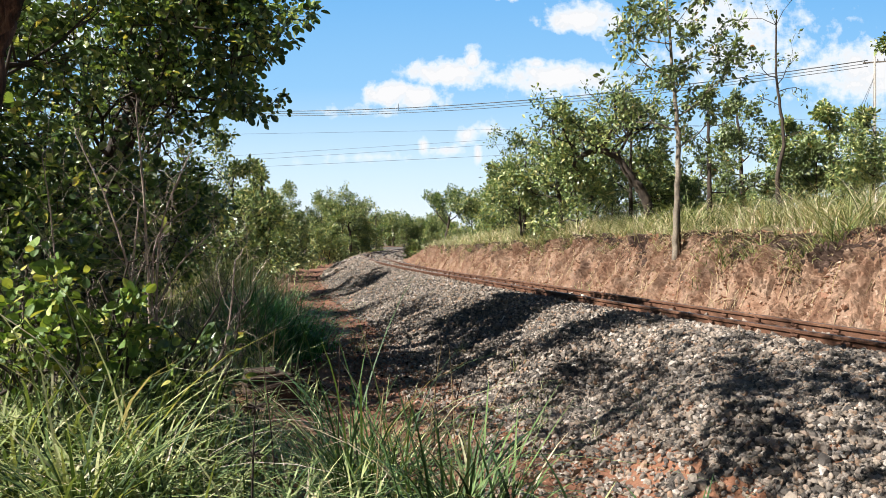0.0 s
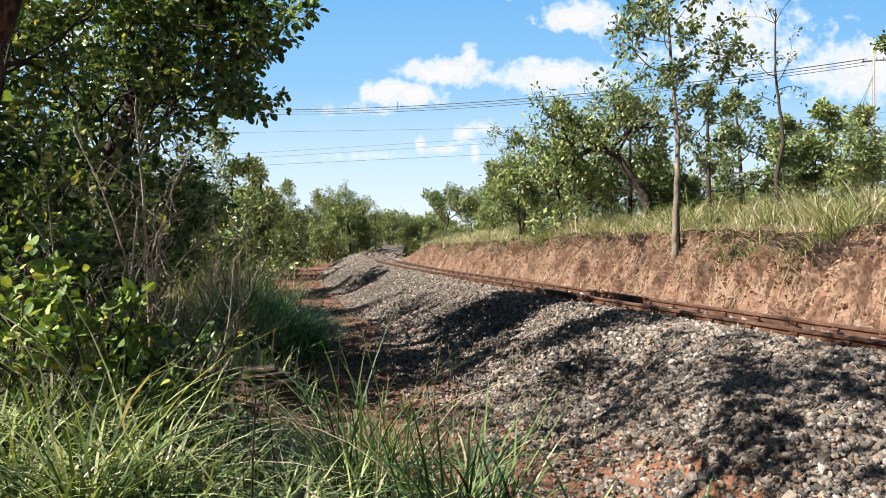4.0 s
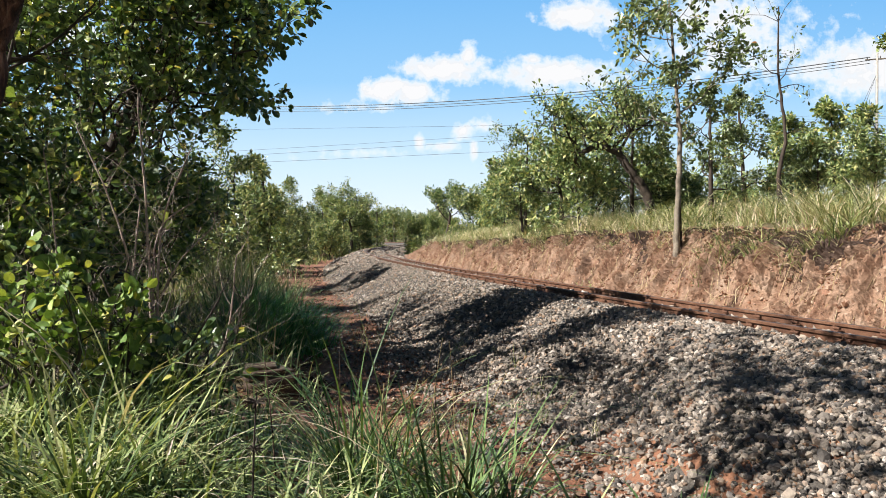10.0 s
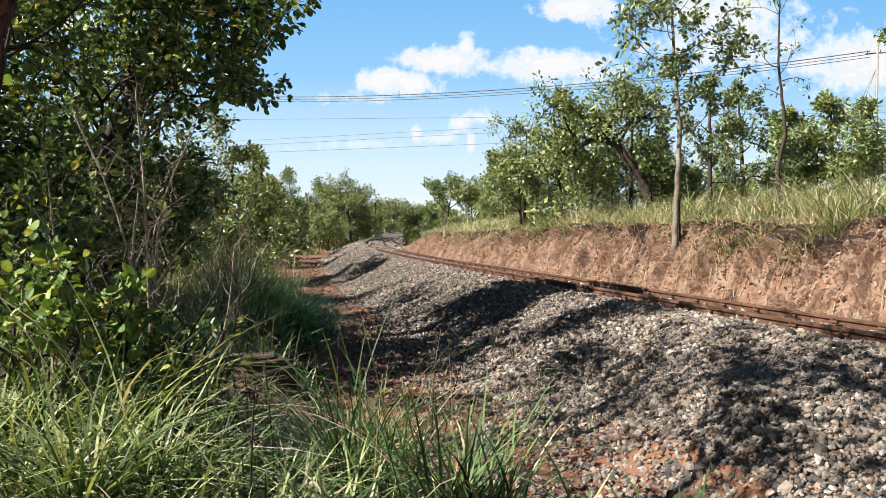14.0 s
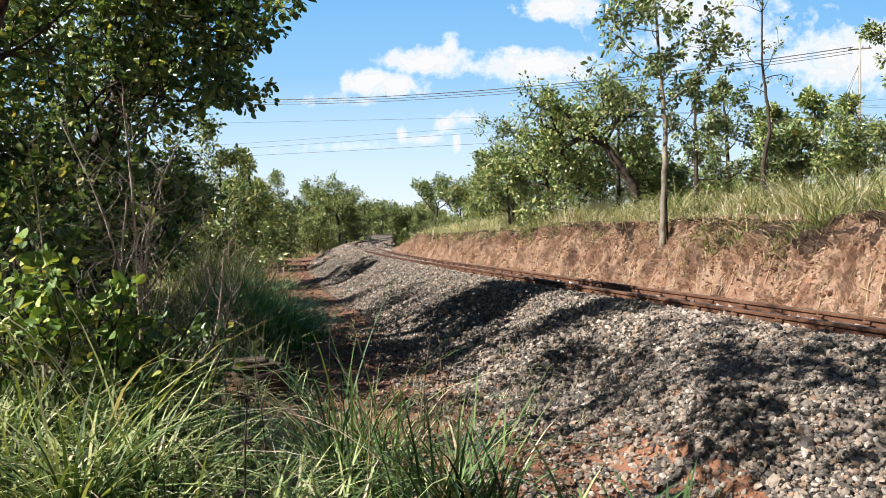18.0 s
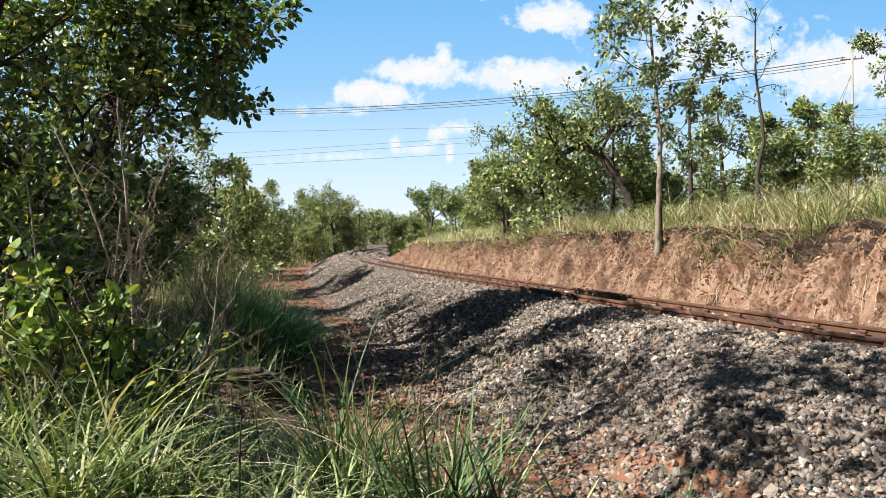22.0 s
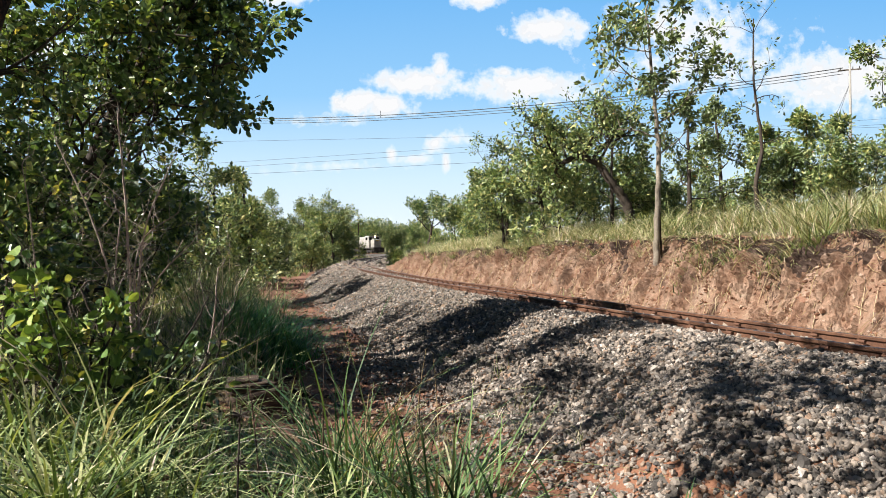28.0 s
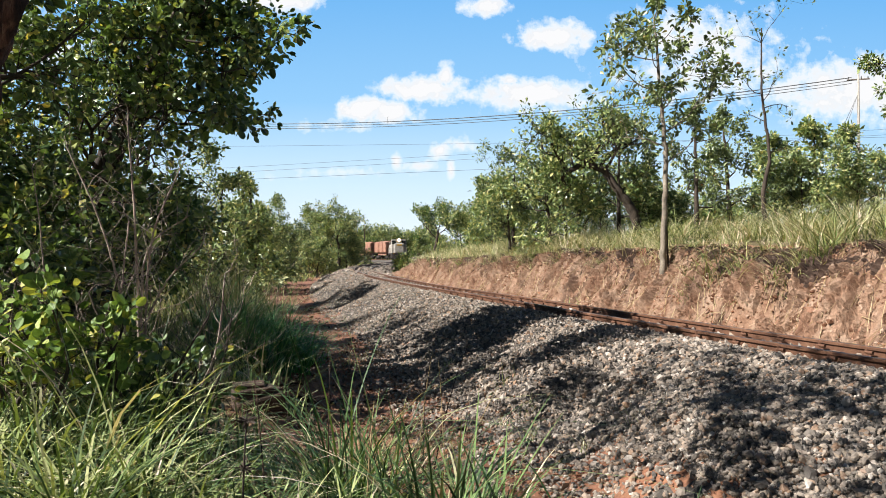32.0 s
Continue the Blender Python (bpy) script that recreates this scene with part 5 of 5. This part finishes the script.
# ---- the train ----
def wheelset(parent, x, r=0.46):
    for y in (-0.53, 0.53):
        part("wheel", cylinder(r, 0.12, pose(x, y, r, 90, 0, 0), 18), BLACK_STEEL, parent)


def bogie(parent, x):
    truck = part("bogie", merge(box(2.6, 0.14, 0.3, x, 0.86, 0.55, 0.03), box(2.6, 0.14, 0.3, x, -0.86, 0.55, 0.03), box(0.5, 1.7, 0.3, x, 0, 0.62, 0.03),
                                box(0.34, 0.2, 0.34, x - 0.95, 0.88, 0.48, 0.03), box(0.34, 0.2, 0.34, x + 0.95, 0.88, 0.48, 0.03),
                                box(0.34, 0.2, 0.34, x - 0.95, -0.88, 0.48, 0.03), box(0.34, 0.2, 0.34, x + 0.95, -0.88, 0.48, 0.03)), BLACK_STEEL, parent)
    wheelset(truck, x - 0.95)
    wheelset(truck, x + 0.95)


def locomotive():
    loco = tagged(new("locomotive"), "weathered pale grey diesel locomotive with lit headlight", "locomotive")
    part("underframe", merge(box(16.6, 2.6, 0.26, -1.7, 0, 1.18, 0.03), box(0.3, 2.7, 0.75, 6.6, 0, 0.95, 0.04), box(0.3, 2.7, 0.75, -9.9, 0, 0.95, 0.04)), BLACK_STEEL, loco)
    part("fuel_tank", box(3.6, 2.3, 0.62, -1.3, 0, 0.75, 0.12), BLACK_STEEL, loco)
    hood = part("engine_hood", merge(box(12.4, 2.2, 2.2, -3.5, 0, 2.4, 0.14), box(11.6, 1.2, 0.16, -3.6, 0, 3.55, 0.05)), GREY_PAINT, loco, "pale grey painted hood streaked with dirt")
    for i in range(12):
        for y in (-1.115, 1.115):
            part("hood_door", box(0.82, 0.03, 1.55, -8.8 + i * 0.96, y, 2.2, 0.008), GREY_PAINT, hood)
    for i in range(5):
        for y in (-1.12, 1.12):
            part("grille", box(0.7, 0.04, 0.5, -8.6 + i * 1.5, y, 3.15, 0.006), BLACK_STEEL, hood)
    part("exhaust_stack", cylinder(0.22, 0.35, pose(-1.4, 0, 3.72), 12), BLACK_STEEL, hood)
    for x in (-7.6, -6.2):
        part("radiator_fan", cylinder(0.5, 0.14, pose(x, 0, 3.66), 16), BLACK_STEEL, hood)
    cab = part("cab", merge(box(2.0, 2.7, 2.45, 3.7, 0, 2.5, 0.12), box(2.1, 2.5, 0.14, 3.7, 0, 3.75, 0.06)), GREY_PAINT, loco, "pale grey painted cab")
    for y in (-0.88, 0.88):
        part("windscreen", box(0.05, 0.72, 0.62, 4.7, y, 3.2, 0.02), GLASS_DARK, cab, "dark cab window")
    for y in (-1.355, 1.355):
        part("side_window", box(0.85, 0.04, 0.6, 3.7, y, 3.2, 0.015), GLASS_DARK, cab, "dark cab window")
    nose = part("nose", box(1.5, 1.75, 1.75, 5.4, 0, 2.15, 0.16), GREY_PAINT, loco, "pale grey painted short hood")
    part("number_board", box(0.05, 0.9, 0.22, 6.16, 0, 2.75, 0.01), YELLOW_PAINT, nose, "dull yellow board")
    # headlight deep in its housing over the cab
    tube = bmesh.new()
    bmesh.ops.create_cone(tube, cap_ends=False, segments=18, radius1=0.34, radius2=0.3, depth=0.5, matrix=pose(4.95, 0, 3.62, 0, 90, 0))
    housing = part("headlight_housing", tube, BLACK_STEEL, loco)
    part("headlight", cylinder(0.3, 0.04, pose(4.86, 0, 3.62, 0, 90, 0), 18), LAMP, housing, "bright warm glowing headlight")
    for y in (-1.0, 1.0):
        part("marker_light", cylinder(0.07, 0.06, pose(6.78, y, 1.25, 0, 90, 0), 10), YELLOW_PAINT, loco)
    part("pilot", merge(box(0.12, 2.5, 0.7, 6.78, 0, 0.6, 0.03), box(0.35, 2.3, 0.12, 6.7, 0, 0.3, 0.03)), BLACK_STEEL, loco, "dark pilot plate")
    part("coupler", merge(box(0.5, 0.22, 0.25, 7.0, 0, 0.85, 0.04), box(0.2, 0.36, 0.3, 7.2, 0, 0.85, 0.05)), BLACK_STEEL, loco)
    for y in (-1.28, 1.28):
        for x in (-9.5, -7.9, -6.2, -4.6, -3.0, -1.4, 0.2, 1.8, 5.2, 6.4):
            part("handrail_post", cylinder(0.022, 1.0, pose(x, y, 1.8), 6), GREY_PAINT, loco)
        part("handrail", cylinder(0.024, 11.4, pose(-3.8, y, 2.3, 0, 90, 0), 6), GREY_PAINT, loco)
        part("handrail", cylinder(0.024, 1.3, pose(5.8, y, 2.3, 0, 90, 0), 6), GREY_PAINT, loco)
        part("step", merge(box(0.35, 0.2, 0.04, 6.3, y, 0.5), box(0.35, 0.2, 0.04, 6.3, y, 0.85)), BLACK_STEEL, loco)
    bogie(loco, 4.1)
    bogie(loco, -6.5)
    return loco


def hopper():
    car = tagged(new("hopper_wagon"), "faded orange-brown covered hopper wagon", "wagon", "wagons of the train")
    part("underframe", merge(box(11.2, 0.5, 0.3, 0, 0, 1.05, 0.03), box(0.25, 2.5, 0.4, 5.5, 0, 1.1, 0.03), box(0.25, 2.5, 0.4, -5.5, 0, 1.1, 0.03)), BLACK_STEEL, car)
    bm = box(9.8, 2.6, 2.1, 0, 0, 2.55, 0.06)
    part("body", merge(bm, box(7.0, 1.7, 0.7, 0, 0, 1.25, 0.1), box(10.0, 1.9, 0.22, 0, 0, 3.66, 0.08)), ORANGE_PAINT, car)
    for i in range(9):
        for y in (-1.34, 1.34):
            part("rib", box(0.1, 0.1, 2.1, -4.6 + i * 1.15, y, 2.55, 0.01), ORANGE_PAINT, car)
    for i in range(4):
        part("hatch", cylinder(0.42, 0.12, pose(-3.6 + i * 2.4, 0, 3.82), 12), ORANGE_PAINT, car)
    for x in (-5.2, 5.2):
        part("ladder", merge(*[box(0.03, 0.4, 0.03, x, 0.9, 1.5 + 0.35 * k) for k in range(6)], box(0.03, 0.03, 2.1, x, 0.7, 2.4), box(0.03, 0.03, 2.1, x, 1.1, 2.4)), BLACK_STEEL, car)
        part("coupler", box(0.6, 0.22, 0.25, x + math.copysign(0.55, x), 0, 0.85, 0.04), BLACK_STEEL, car)
    bogie(car, 3.9)
    bogie(car, -3.9)
    return car


loco = locomotive()
wagon = hopper()
wagons = [wagon] + [copy_thing(wagon, Matrix()) for _ in range(5)]
RAIL_HEAD = 0.707 + 0.142
FRONT_END, SPEED = 132.5, 6.5       # where the locomotive's front stands at the end, and metres a second


def on_rails(front, lead, gap, ahead):
    """Pose of a car whose front end is at that run: its bogies stand lead and lead + gap behind the front, the first one that far ahead of the car's origin."""
    a, b = on_track(front + lead, 0.0), on_track(front + lead + gap, 0.0)
    turn = math.atan2(a[1] - b[1], a[0] - b[0])
    return pose(a[0] - ahead * math.cos(turn), a[1] - ahead * math.sin(turn), RAIL_HEAD, 0, 0, math.degrees(turn))


def train_rows(lag, lead, gap, ahead):
    times = [*range(0, 26, 1), *np.arange(26, 32.01, 0.5)]
    return [(float(t), on_rails(FRONT_END + SPEED * (32 - t) + lag, lead, gap, ahead)) for t in times]


def motions():
    walk(loco, train_rows(0.0, 3.2, 10.6, 4.1))
    for i, car in enumerate(wagons):
        walk(car, train_rows(17.6 + 12.3 * i, 2.25, 7.8, 3.9))
    walk(clouds, [(0, pose(20, 3000, 2, 90, 0, 0)), (9, pose(0, 3000, 1.7, 90, 0, 0)), (32, pose(-45, 3000, -6, 90, 0, 0))])


motions()
